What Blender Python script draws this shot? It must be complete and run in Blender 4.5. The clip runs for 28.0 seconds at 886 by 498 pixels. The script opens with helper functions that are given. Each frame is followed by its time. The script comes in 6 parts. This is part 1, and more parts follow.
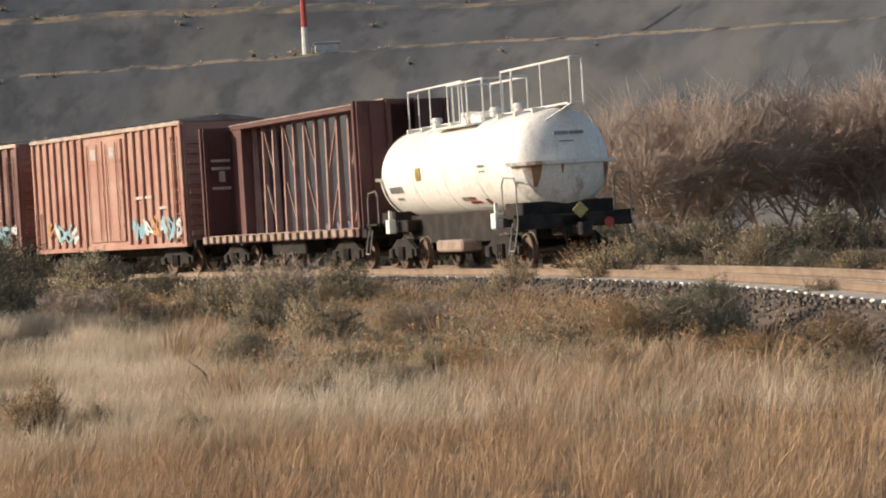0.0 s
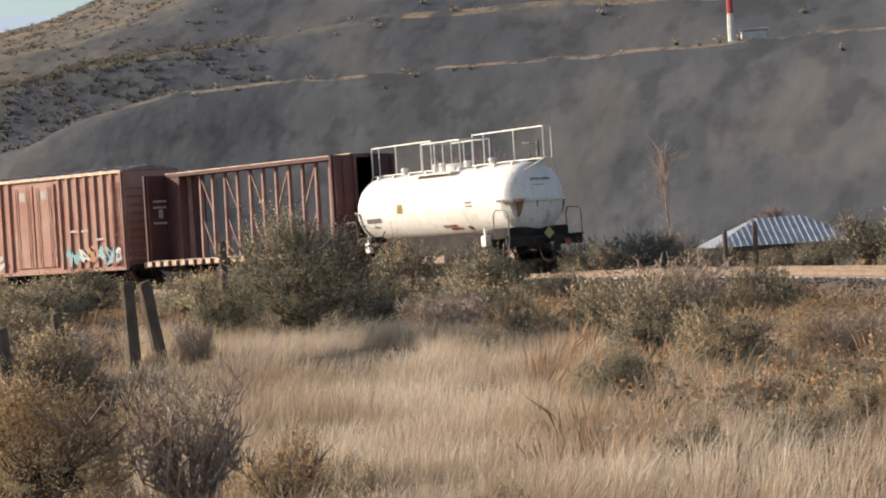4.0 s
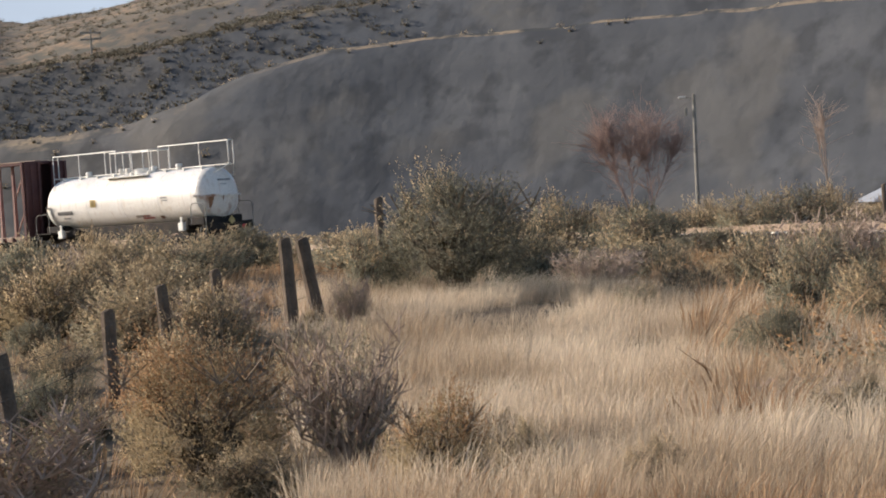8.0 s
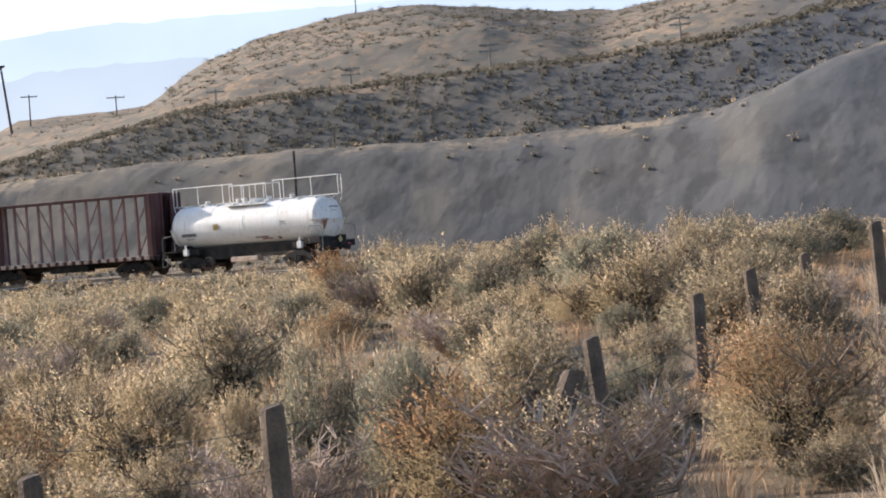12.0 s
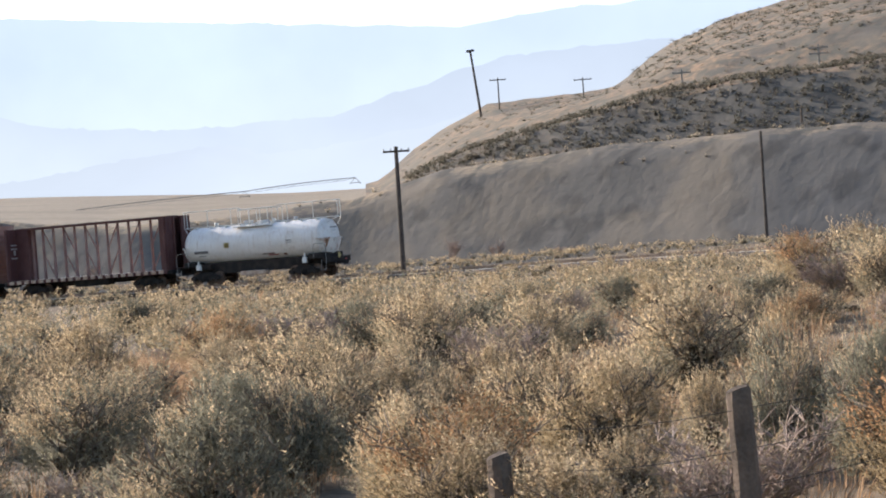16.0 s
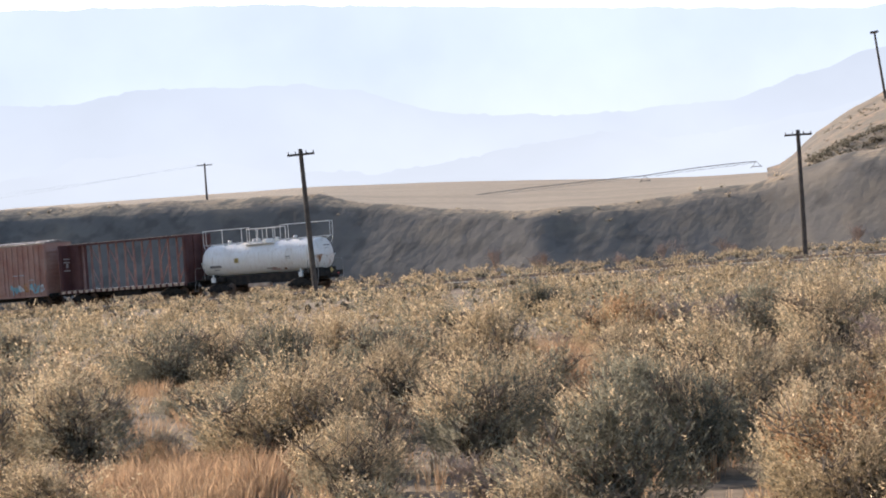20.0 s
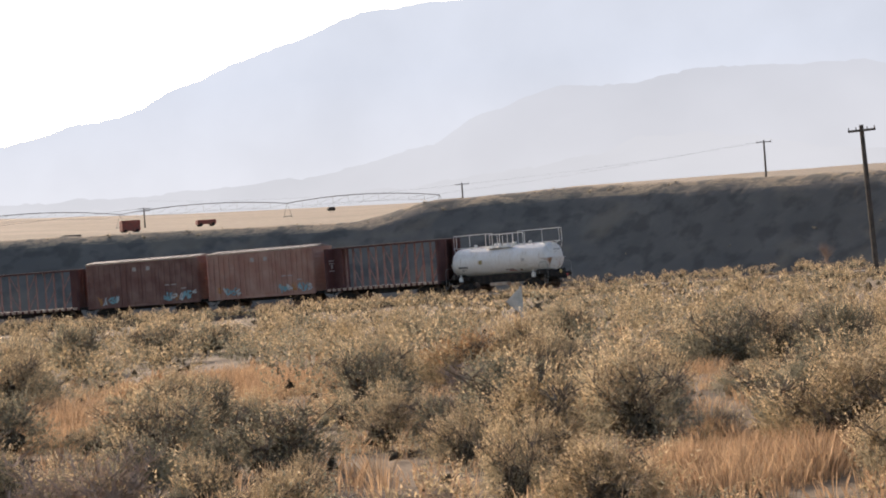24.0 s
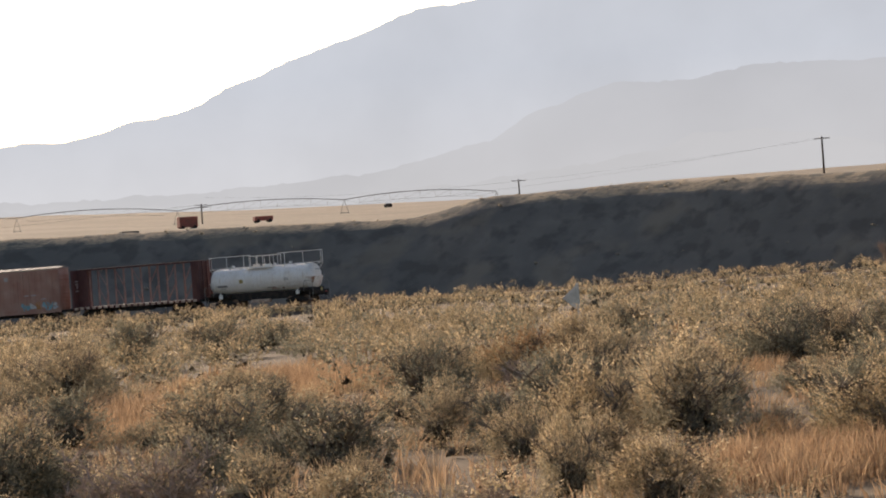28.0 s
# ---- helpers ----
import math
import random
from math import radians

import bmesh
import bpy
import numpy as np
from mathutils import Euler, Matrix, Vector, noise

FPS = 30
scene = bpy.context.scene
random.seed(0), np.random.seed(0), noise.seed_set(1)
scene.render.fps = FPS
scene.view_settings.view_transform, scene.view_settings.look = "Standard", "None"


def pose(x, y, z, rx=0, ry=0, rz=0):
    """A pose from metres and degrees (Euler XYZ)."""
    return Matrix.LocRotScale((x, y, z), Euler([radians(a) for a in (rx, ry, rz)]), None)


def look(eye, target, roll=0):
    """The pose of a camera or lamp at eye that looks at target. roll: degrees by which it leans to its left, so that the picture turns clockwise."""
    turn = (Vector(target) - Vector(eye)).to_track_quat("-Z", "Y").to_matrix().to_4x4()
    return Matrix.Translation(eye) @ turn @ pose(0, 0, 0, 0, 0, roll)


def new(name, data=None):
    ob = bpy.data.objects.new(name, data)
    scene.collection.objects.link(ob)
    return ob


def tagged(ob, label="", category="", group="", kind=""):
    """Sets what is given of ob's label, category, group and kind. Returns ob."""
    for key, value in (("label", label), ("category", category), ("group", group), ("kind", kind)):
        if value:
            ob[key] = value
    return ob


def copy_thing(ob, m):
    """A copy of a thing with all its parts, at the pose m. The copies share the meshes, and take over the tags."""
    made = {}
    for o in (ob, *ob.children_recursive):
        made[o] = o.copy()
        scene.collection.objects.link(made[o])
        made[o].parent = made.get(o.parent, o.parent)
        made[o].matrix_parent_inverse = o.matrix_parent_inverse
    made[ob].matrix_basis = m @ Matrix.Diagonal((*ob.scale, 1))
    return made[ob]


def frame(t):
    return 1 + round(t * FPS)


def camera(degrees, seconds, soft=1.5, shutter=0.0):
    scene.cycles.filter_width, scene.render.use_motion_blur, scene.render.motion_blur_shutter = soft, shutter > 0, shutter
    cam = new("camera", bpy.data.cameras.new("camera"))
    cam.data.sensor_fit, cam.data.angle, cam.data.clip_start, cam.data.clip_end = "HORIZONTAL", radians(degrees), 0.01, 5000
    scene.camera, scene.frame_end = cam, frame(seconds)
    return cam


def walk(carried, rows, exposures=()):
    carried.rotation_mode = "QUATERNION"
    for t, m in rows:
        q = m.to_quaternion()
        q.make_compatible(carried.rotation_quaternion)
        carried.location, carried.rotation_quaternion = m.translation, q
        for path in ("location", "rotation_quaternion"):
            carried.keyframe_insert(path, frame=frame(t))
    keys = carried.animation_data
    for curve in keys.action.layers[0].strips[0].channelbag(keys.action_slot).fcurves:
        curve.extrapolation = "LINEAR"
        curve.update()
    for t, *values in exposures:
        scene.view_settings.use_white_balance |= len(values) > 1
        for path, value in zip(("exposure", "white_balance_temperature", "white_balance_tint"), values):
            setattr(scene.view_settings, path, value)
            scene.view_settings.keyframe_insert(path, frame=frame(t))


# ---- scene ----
# camera: seconds, heading (degrees left of +y), pitch, roll, metres drawn back along the view
EYE = 2.3
PATH = [
(0.0, 0.04, -1.00, -3.38, 7.68), (0.5, 1.69, -0.79, -4.06, 7.40), (1.0, 3.65, -0.59, -3.55, 6.97),
(1.5, 4.06, -0.61, -3.47, 6.12), (2.0, 4.53, -0.65, -3.48, 5.10), (2.5, 5.24, -0.66, -3.50, 3.42),
(3.0, 7.18, -0.60, -3.54, 2.29), (3.5, 8.92, -0.53, -3.46, 1.09), (4.0, 10.17, -0.46, -3.46, 0.00),
(4.5, 10.65, -0.95, -3.63, 0.00), (6.5, 10.20, -1.54, -3.60, 0.00), (7.0, 10.18, -1.54, -3.61, 0.00),
(7.5, 10.52, -1.50, -3.61, 0.00), (8.0, 13.90, -1.28, -3.74, 0.00), (8.5, 15.26, -1.23, -3.69, 0.00),
(9.0, 15.39, -1.24, -3.63, 0.00), (9.5, 15.62, -1.22, -3.66, 0.00), (10.0, 15.69, -1.22, -3.67, 0.00),
(10.5, 19.61, -0.99, -4.02, 0.00), (11.0, 22.90, -0.86, -4.01, 0.00), (11.5, 26.11, -0.74, -4.05, 0.00),
(12.0, 27.72, -0.71, -4.07, 0.00), (12.5, 29.36, -0.68, -4.14, 0.00), (14.5, 34.02, -0.57, -4.10, 0.00),
(15.0, 35.28, -0.52, -4.12, 0.00), (15.5, 36.82, -0.45, -4.18, 0.00), (16.0, 38.69, -0.37, -4.17, 0.00),
(16.5, 40.65, -0.29, -4.16, 0.00), (17.0, 42.11, -0.25, -4.15, 0.00), (17.5, 42.70, -0.24, -4.06, 0.00),
(18.0, 43.29, -0.23, -4.07, 0.00), (18.5, 44.16, -0.19, -4.12, 0.00), (19.0, 45.42, -0.15, -4.13, 0.00),
(19.5, 46.69, -0.11, -4.12, 0.00), (20.0, 48.11, -0.06, -4.12, 0.00), (20.5, 50.03, 0.01, -4.14, 0.00),
(21.0, 51.60, 0.08, -4.12, 0.00), (21.5, 53.69, 0.16, -3.94, 0.00), (23.5, 58.97, 0.27, -4.03, 0.00),
(24.0, 61.24, 0.34, -4.03, 0.00), (24.5, 62.04, 0.33, -4.01, 0.00), (25.0, 62.22, 0.33, -3.99, 0.00),
(25.5, 62.70, 0.34, -4.02, 0.00), (26.0, 63.07, 0.36, -4.00, 0.00), (26.5, 63.05, 0.38, -3.99, 0.00),
(27.0, 62.86, 0.38, -3.98, 0.00), (27.5, 62.70, 0.37, -3.98, 0.00), (28.0, 62.58, 0.35, -3.98, 0.00)]


def aim(az, pitch, roll, back):
    a, p = radians(az), radians(pitch)
    d = Vector((-math.sin(a) * math.cos(p), math.cos(a) * math.cos(p), math.sin(p)))
    eye = Vector((0, 0, EYE)) - back * d
    return look(eye, eye + 100 * d, roll)


cam = camera(20.67, 28.0, soft=1.9)
walk(cam, [(t, aim(*row)) for t, *row in PATH],
     exposures=[(0.0, 0.14, 6500, 10), (2.0, 0.42, 6450, 10), (4.0, 0.3, 6350, 11), (7.0, 0.22, 6200, 11), (8.5, 0.4, 6150, 11), (10.2, 0.42, 6050, 11), (11.0, 0.74, 5950, 12), (12.0, 0.84, 5900, 12), (17.5, 0.82, 5950, 12), (20.0, 0.86, 6150, 15), (24.0, 0.58, 6750, 17), (25.0, 0.28, 7000, 16), (28.0, 0.27, 7000, 16)])

# ---- light: low hazy sun from the left, clear sky ----
SUN_AZ, SUN_EL = 88.0, 19.0
world = bpy.data.worlds.new("sky")
scene.world = world
world.use_nodes = True
wn = world.node_tree
wn.nodes.clear()
sky = wn.nodes.new("ShaderNodeTexSky")
sky.sky_type, sky.sun_disc = "NISHITA", False
sky.sun_elevation, sky.sun_rotation = radians(SUN_EL), radians(-SUN_AZ)
sky.air_density, sky.dust_density, sky.ozone_density = 1.0, 1.6, 1.2
bg = wn.nodes.new("ShaderNodeBackground")
bg.inputs["Strength"].default_value = 0.125
wout = wn.nodes.new("ShaderNodeOutputWorld")
wn.links.new(sky.outputs[0], bg.inputs[0])
wn.links.new(bg.outputs[0], wout.inputs[0])

sun_data = bpy.data.lights.new("sun", "SUN")
sun_data.energy, sun_data.angle, sun_data.color = 5.0, radians(0.6), (1.0, 0.87, 0.72)
sun_lamp = new("sun", sun_data)
_a, _e = radians(SUN_AZ), radians(SUN_EL)
sun_lamp.matrix_world = look((-200 * math.sin(_a) * math.cos(_e), 200 * math.cos(_a) * math.cos(_e), 200 * math.sin(_e)), (0, 0, 0))


# ---- materials ----
def material(name, base, rough=0.8, metal=0.0, second=None, scale=6.0, mix=(0.4, 0.65), bump=0.2, fine=60.0, island=0.0, obj_random=0.0, translucent=0.0, spots=None, spot_scale=3.0, streaks=None, spec=0.5):
    """Procedural surface: two colours mixed by noise, fine grain, optional dirt streaks and spots, relief."""
    m = bpy.data.materials.new(name)
    m.use_nodes = True
    nt = m.node_tree
    N, L = nt.nodes, nt.links
    N.clear()
    out = N.new("ShaderNodeOutputMaterial")
    bs = N.new("ShaderNodeBsdfPrincipled")
    bs.inputs["Roughness"].default_value, bs.inputs["Metallic"].default_value = rough, metal
    bs.inputs["Specular IOR Level"].default_value = spec
    co = N.new("ShaderNodeTexCoord")
    n1 = N.new("ShaderNodeTexNoise")
    n1.inputs["Scale"].default_value, n1.inputs["Detail"].default_value = scale, 6
    L.new(co.outputs["Object"], n1.inputs["Vector"])
    r1 = N.new("ShaderNodeMapRange")
    r1.inputs[1].default_value, r1.inputs[2].default_value = mix
    L.new(n1.outputs[0], r1.inputs[0])
    mx = N.new("ShaderNodeMix")
    mx.data_type = "RGBA"
    mx.inputs[6].default_value = (*base, 1)
    mx.inputs[7].default_value = (*(second or [c * 0.7 for c in base]), 1)
    L.new(r1.outputs[0], mx.inputs[0])
    col = mx.outputs[2]
    n2 = N.new("ShaderNodeTexNoise")
    n2.inputs["Scale"].default_value, n2.inputs["Detail"].default_value = fine, 4
    L.new(co.outputs["Object"], n2.inputs["Vector"])
    g = N.new("ShaderNodeMapRange")
    g.inputs[1].default_value, g.inputs[2].default_value, g.inputs[3].default_value, g.inputs[4].default_value = 0.3, 0.7, 0.82, 1.15
    L.new(n2.outputs[0], g.inputs[0])

    def times(c, f):
        v = N.new("ShaderNodeVectorMath")
        v.operation = "MULTIPLY"
        L.new(c, v.inputs[0])
        L.new(f, v.inputs[1])
        return v.outputs[0]

    def over(c, fac, colour):
        q = N.new("ShaderNodeMix")
        q.data_type = "RGBA"
        L.new(fac, q.inputs[0])
        L.new(c, q.inputs[6])
        q.inputs[7].default_value = (*colour, 1)
        return q.outputs[2]

    col = times(col, g.outputs[0])
    if spots:
        vo = N.new("ShaderNodeTexNoise")
        vo.inputs["Scale"].default_value, vo.inputs["Detail"].default_value = spot_scale, 3
        L.new(co.outputs["Object"], vo.inputs["Vector"])
        q = N.new("ShaderNodeMapRange")
        q.inputs[1].default_value, q.inputs[2].default_value = 0.56, 0.63
        L.new(vo.outputs[0], q.inputs[0])
        col = over(col, q.outputs[0], spots)
    if streaks:
        mp = N.new("ShaderNodeMapping")
        mp.inputs["Scale"].default_value = (5.0, 5.0, 0.35)
        L.new(co.outputs["Object"], mp.inputs[0])
        ns = N.new("ShaderNodeTexNoise")
        ns.inputs["Scale"].default_value, ns.inputs["Detail"].default_value = 1.4, 5
        L.new(mp.outputs[0], ns.inputs["Vector"])
        q = N.new("ShaderNodeMapRange")
        q.inputs[1].default_value, q.inputs[2].default_value, q.inputs[4].default_value = 0.55, 0.8, 0.75
        L.new(ns.outputs[0], q.inputs[0])
        col = over(col, q.outputs[0], streaks)
    if island or obj_random:
        src = N.new("ShaderNodeNewGeometry").outputs["Random Per Island"] if island else N.new("ShaderNodeObjectInfo").outputs["Random"]
        amt = island or obj_random
        q = N.new("ShaderNodeMapRange")
        q.inputs[3].default_value, q.inputs[4].default_value = 1 - amt, 1 + amt
        L.new(src, q.inputs[0])
        col = times(col, q.outputs[0])
        if island and obj_random:
            q2 = N.new("ShaderNodeMapRange")
            q2.inputs[3].default_value, q2.inputs[4].default_value = 1 - obj_random, 1 + obj_random
            L.new(N.new("ShaderNodeObjectInfo").outputs["Random"], q2.inputs[0])
            col = times(col, q2.outputs[0])
    L.new(col, bs.inputs["Base Color"])
    if bump:
        b = N.new("ShaderNodeBump")
        b.inputs["Strength"].default_value = bump
        b.inputs["Distance"].default_value = 0.02
        L.new(n2.outputs[0], b.inputs["Height"])
        L.new(b.outputs[0], bs.inputs["Normal"])
    sh = bs.outputs[0]
    if translucent:
        tr = N.new("ShaderNodeBsdfTranslucent")
        L.new(col, tr.inputs[0])
        ms = N.new("ShaderNodeMixShader")
        ms.inputs[0].default_value = translucent
        L.new(sh, ms.inputs[1])
        L.new(tr.outputs[0], ms.inputs[2])
        sh = ms.outputs[0]
    L.new(sh, out.inputs[0])
    return m


def slope_material(name, *args, other=None, **extra):
    """Hillside: dry grass with sage on what is flat enough to hold it, bare clay where it is steep."""
    m = bpy.data.materials.new(name)
    m.use_nodes = True
    nt = m.node_tree
    N, L = nt.nodes, nt.links
    N.clear()
    out = N.new("ShaderNodeOutputMaterial")
    bs = N.new("ShaderNodeBsdfPrincipled")
    bs.inputs["Roughness"].default_value, bs.inputs["Specular IOR Level"].default_value = 1.0, 0.1
    co = N.new("ShaderNodeTexCoord")

    def noise_at(scale, detail, vec=None):
        n = N.new("ShaderNodeTexNoise")
        n.inputs["Scale"].default_value, n.inputs["Detail"].default_value = scale, detail
        L.new(vec or co.outputs["Object"], n.inputs["Vector"])
        return n.outputs[0]

    def ranged(v, a, b, c=0.0, d=1.0):
        q = N.new("ShaderNodeMapRange")
        for i, x in zip((1, 2, 3, 4), (a, b, c, d)):
            q.inputs[i].default_value = x
        L.new(v, q.inputs[0])
        return q.outputs[0]

    def mixed(f, a, b):
        q = N.new("ShaderNodeMix")
        q.data_type = "RGBA"
        L.new(f, q.inputs[0])
        for i, c in ((6, a), (7, b)):
            if isinstance(c, tuple):
                q.inputs[i].default_value = (*c, 1)
            else:
                L.new(c, q.inputs[i])
        return q.outputs[2]

    def ground_cover(flat, flat2, steep, steep2, sage, lo=0.72, hi=0.86, sage_scale=0.35, sage_cut=(0.5, 0.58), ragged=0.09):
        grass = mixed(ranged(noise_at(0.06, 6), 0.4, 0.62), flat, flat2)
        grass = mixed(ranged(noise_at(sage_scale, 5), *sage_cut), grass, sage)
        grass = mixed(ranged(noise_at(1.6, 3), 0.5, 0.62, 0.0, 0.6), grass, sage)
        mp = N.new("ShaderNodeMapping")
        mp.inputs["Scale"].default_value = (0.5, 0.5, 0.05)
        L.new(co.outputs["Object"], mp.inputs[0])
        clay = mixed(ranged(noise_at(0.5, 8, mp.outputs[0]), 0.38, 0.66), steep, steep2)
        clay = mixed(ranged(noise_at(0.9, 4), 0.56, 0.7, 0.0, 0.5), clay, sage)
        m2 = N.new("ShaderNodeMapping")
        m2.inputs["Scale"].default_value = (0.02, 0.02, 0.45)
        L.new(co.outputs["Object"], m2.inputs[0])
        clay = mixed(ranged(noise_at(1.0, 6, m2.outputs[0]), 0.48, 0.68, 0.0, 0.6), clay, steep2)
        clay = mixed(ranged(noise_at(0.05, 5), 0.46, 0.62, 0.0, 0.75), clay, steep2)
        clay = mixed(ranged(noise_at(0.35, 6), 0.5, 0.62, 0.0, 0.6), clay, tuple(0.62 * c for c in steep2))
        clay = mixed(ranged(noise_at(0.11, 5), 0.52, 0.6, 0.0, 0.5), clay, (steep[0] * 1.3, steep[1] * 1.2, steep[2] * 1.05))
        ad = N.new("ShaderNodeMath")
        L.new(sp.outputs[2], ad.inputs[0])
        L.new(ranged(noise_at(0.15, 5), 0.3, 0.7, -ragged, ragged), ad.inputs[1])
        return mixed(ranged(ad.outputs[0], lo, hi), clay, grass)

    ge = N.new("ShaderNodeNewGeometry")
    sp = N.new("ShaderNodeSeparateXYZ")
    L.new(ge.outputs["True Normal"], sp.inputs[0])
    col = ground_cover(*args, **extra)
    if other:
        # one ground passes along the slope into another, darkened to stand for shade
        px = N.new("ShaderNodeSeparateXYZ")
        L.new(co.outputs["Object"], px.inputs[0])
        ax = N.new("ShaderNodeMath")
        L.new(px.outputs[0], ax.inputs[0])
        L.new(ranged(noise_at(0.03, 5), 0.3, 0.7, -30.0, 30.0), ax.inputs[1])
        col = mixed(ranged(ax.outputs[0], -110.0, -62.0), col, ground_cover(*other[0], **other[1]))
    L.new(col, bs.inputs["Base Color"])
    b = N.new("ShaderNodeBump")
    b.inputs["Strength"].default_value, b.inputs["Distance"].default_value = 0.3, 0.5
    L.new(noise_at(0.8, 8), b.inputs["Height"])
    L.new(b.outputs[0], bs.inputs["Normal"])
    L.new(bs.outputs[0], out.inputs[0])
    return m


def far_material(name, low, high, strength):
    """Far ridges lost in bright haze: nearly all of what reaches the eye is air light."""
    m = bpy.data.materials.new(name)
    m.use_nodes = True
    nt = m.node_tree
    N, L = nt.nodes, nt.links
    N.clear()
    # the haze is painted: a pale glow in place of lit air
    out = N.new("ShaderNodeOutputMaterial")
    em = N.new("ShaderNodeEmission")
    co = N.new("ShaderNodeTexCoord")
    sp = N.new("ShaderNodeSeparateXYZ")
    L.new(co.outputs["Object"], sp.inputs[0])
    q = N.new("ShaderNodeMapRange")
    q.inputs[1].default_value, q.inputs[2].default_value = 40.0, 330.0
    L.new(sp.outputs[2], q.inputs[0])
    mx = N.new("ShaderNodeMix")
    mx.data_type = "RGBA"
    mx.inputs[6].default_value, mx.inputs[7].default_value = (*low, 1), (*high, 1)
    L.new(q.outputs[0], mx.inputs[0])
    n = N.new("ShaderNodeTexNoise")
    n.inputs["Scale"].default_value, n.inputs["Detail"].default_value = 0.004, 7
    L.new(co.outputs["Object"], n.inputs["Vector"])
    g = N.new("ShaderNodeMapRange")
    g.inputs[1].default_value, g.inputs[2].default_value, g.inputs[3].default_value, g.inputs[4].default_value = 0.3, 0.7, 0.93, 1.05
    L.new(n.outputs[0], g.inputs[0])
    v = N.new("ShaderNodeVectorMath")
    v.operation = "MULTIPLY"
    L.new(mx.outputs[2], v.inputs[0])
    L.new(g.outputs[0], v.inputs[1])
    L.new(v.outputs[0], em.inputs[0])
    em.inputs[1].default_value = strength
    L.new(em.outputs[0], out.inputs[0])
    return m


M_SOIL = material("dry_soil", (0.205, 0.155, 0.105), 1.0, second=(0.26, 0.2, 0.135), scale=0.5, spots=(0.11, 0.09, 0.065), spot_scale=0.9, fine=9.0, bump=0.8, spec=0.1)
# the second set of tones puts the terraces' shade into their clay
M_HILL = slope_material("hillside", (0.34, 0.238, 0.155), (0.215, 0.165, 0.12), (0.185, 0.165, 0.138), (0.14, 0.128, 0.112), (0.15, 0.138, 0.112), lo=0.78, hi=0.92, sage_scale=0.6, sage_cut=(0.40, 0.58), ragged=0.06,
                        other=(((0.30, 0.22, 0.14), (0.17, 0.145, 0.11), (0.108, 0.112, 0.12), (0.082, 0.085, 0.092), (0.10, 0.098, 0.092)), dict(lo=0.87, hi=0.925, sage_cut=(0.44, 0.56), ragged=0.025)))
# bank tones: earth paled to stand in for haze, clay darkened for shade
HAZY_BROWN_EARTH = (0.36, 0.28, 0.19), (0.30, 0.24, 0.165), (0.185, 0.167, 0.145), (0.14, 0.129, 0.115), (0.148, 0.135, 0.112)
SHADED_GREY_CLAY = (0.31, 0.24, 0.165), (0.26, 0.205, 0.145), (0.112, 0.115, 0.122), (0.078, 0.082, 0.09), (0.07, 0.073, 0.072)
M_BANK = slope_material("clay_bank", *HAZY_BROWN_EARTH, lo=0.84, hi=0.94, ragged=0.05, other=(SHADED_GREY_CLAY, dict(lo=0.84, hi=0.94, ragged=0.03)))
M_BANK2 = slope_material("brown_bank", *HAZY_BROWN_EARTH, lo=0.84, hi=0.94, ragged=0.05)
M_FIELD = material("stubble_field", (0.32, 0.26, 0.19), 1.0, second=(0.27, 0.22, 0.16), scale=0.02, fine=0.5, bump=0.0, spec=0.1)
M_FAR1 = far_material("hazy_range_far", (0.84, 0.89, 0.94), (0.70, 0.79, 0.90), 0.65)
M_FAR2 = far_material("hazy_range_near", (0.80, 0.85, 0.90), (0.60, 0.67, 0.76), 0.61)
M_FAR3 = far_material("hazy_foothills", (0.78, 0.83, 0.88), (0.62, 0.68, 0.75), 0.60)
SAGE_TONES = ((0.29, 0.272, 0.198), (0.335, 0.31, 0.222)), ((0.36, 0.31, 0.212), (0.41, 0.342, 0.225)), ((0.43, 0.335, 0.20), (0.48, 0.37, 0.22))
M_SAGES = [material("sage_leaf", a, 0.9, second=b, scale=2.5, fine=20, bump=0.0, island=0.18, obj_random=0.25, translucent=0.42, spec=0.15) for a, b in SAGE_TONES]
M_SEED = material("sage_seed_head", (0.66, 0.50, 0.31), 0.95, second=(0.72, 0.57, 0.37), scale=2.5, fine=20, bump=0.0, island=0.2, obj_random=0.12, translucent=0.42, spec=0.1)
M_HILL_SAGE = material("hill_sage", (0.175, 0.165, 0.13), 0.95, second=(0.23, 0.20, 0.15), scale=0.5, fine=20, bump=0.0, island=0.2, translucent=0.3, spec=0.1)
M_RUST_LEAF = material("russet_leaf", (0.55, 0.33, 0.175), 0.95, second=(0.45, 0.28, 0.155), scale=2.5, fine=20, bump=0.0, island=0.3, obj_random=0.1, translucent=0.35, spec=0.1)
# twig brown kept dark, so that it doubles as shade inside the bushes
M_CORE = material("shaded_twigs", (0.19, 0.15, 0.10), 1.0, second=(0.10, 0.08, 0.055), scale=26.0, mix=(0.35, 0.6), fine=70, bump=1.0, island=0.2, obj_random=0.15, spec=0.05)
M_STEM = material("sage_stem", (0.19, 0.145, 0.105), 0.95, second=(0.27, 0.215, 0.16), scale=8, fine=60, bump=0.4, spec=0.1)
M_GRASS = material("dry_grass", (0.74, 0.62, 0.47), 0.9, second=(0.50, 0.385, 0.265), scale=0.45, mix=(0.38, 0.6), fine=12, bump=0.0, island=0.2, translucent=0.42, spec=0.15)
M_GRASS2 = material("tawny_grass", (0.50, 0.345, 0.21), 0.9, second=(0.40, 0.255, 0.15), scale=0.7, fine=12, bump=0.0, island=0.35, translucent=0.35, spec=0.15)
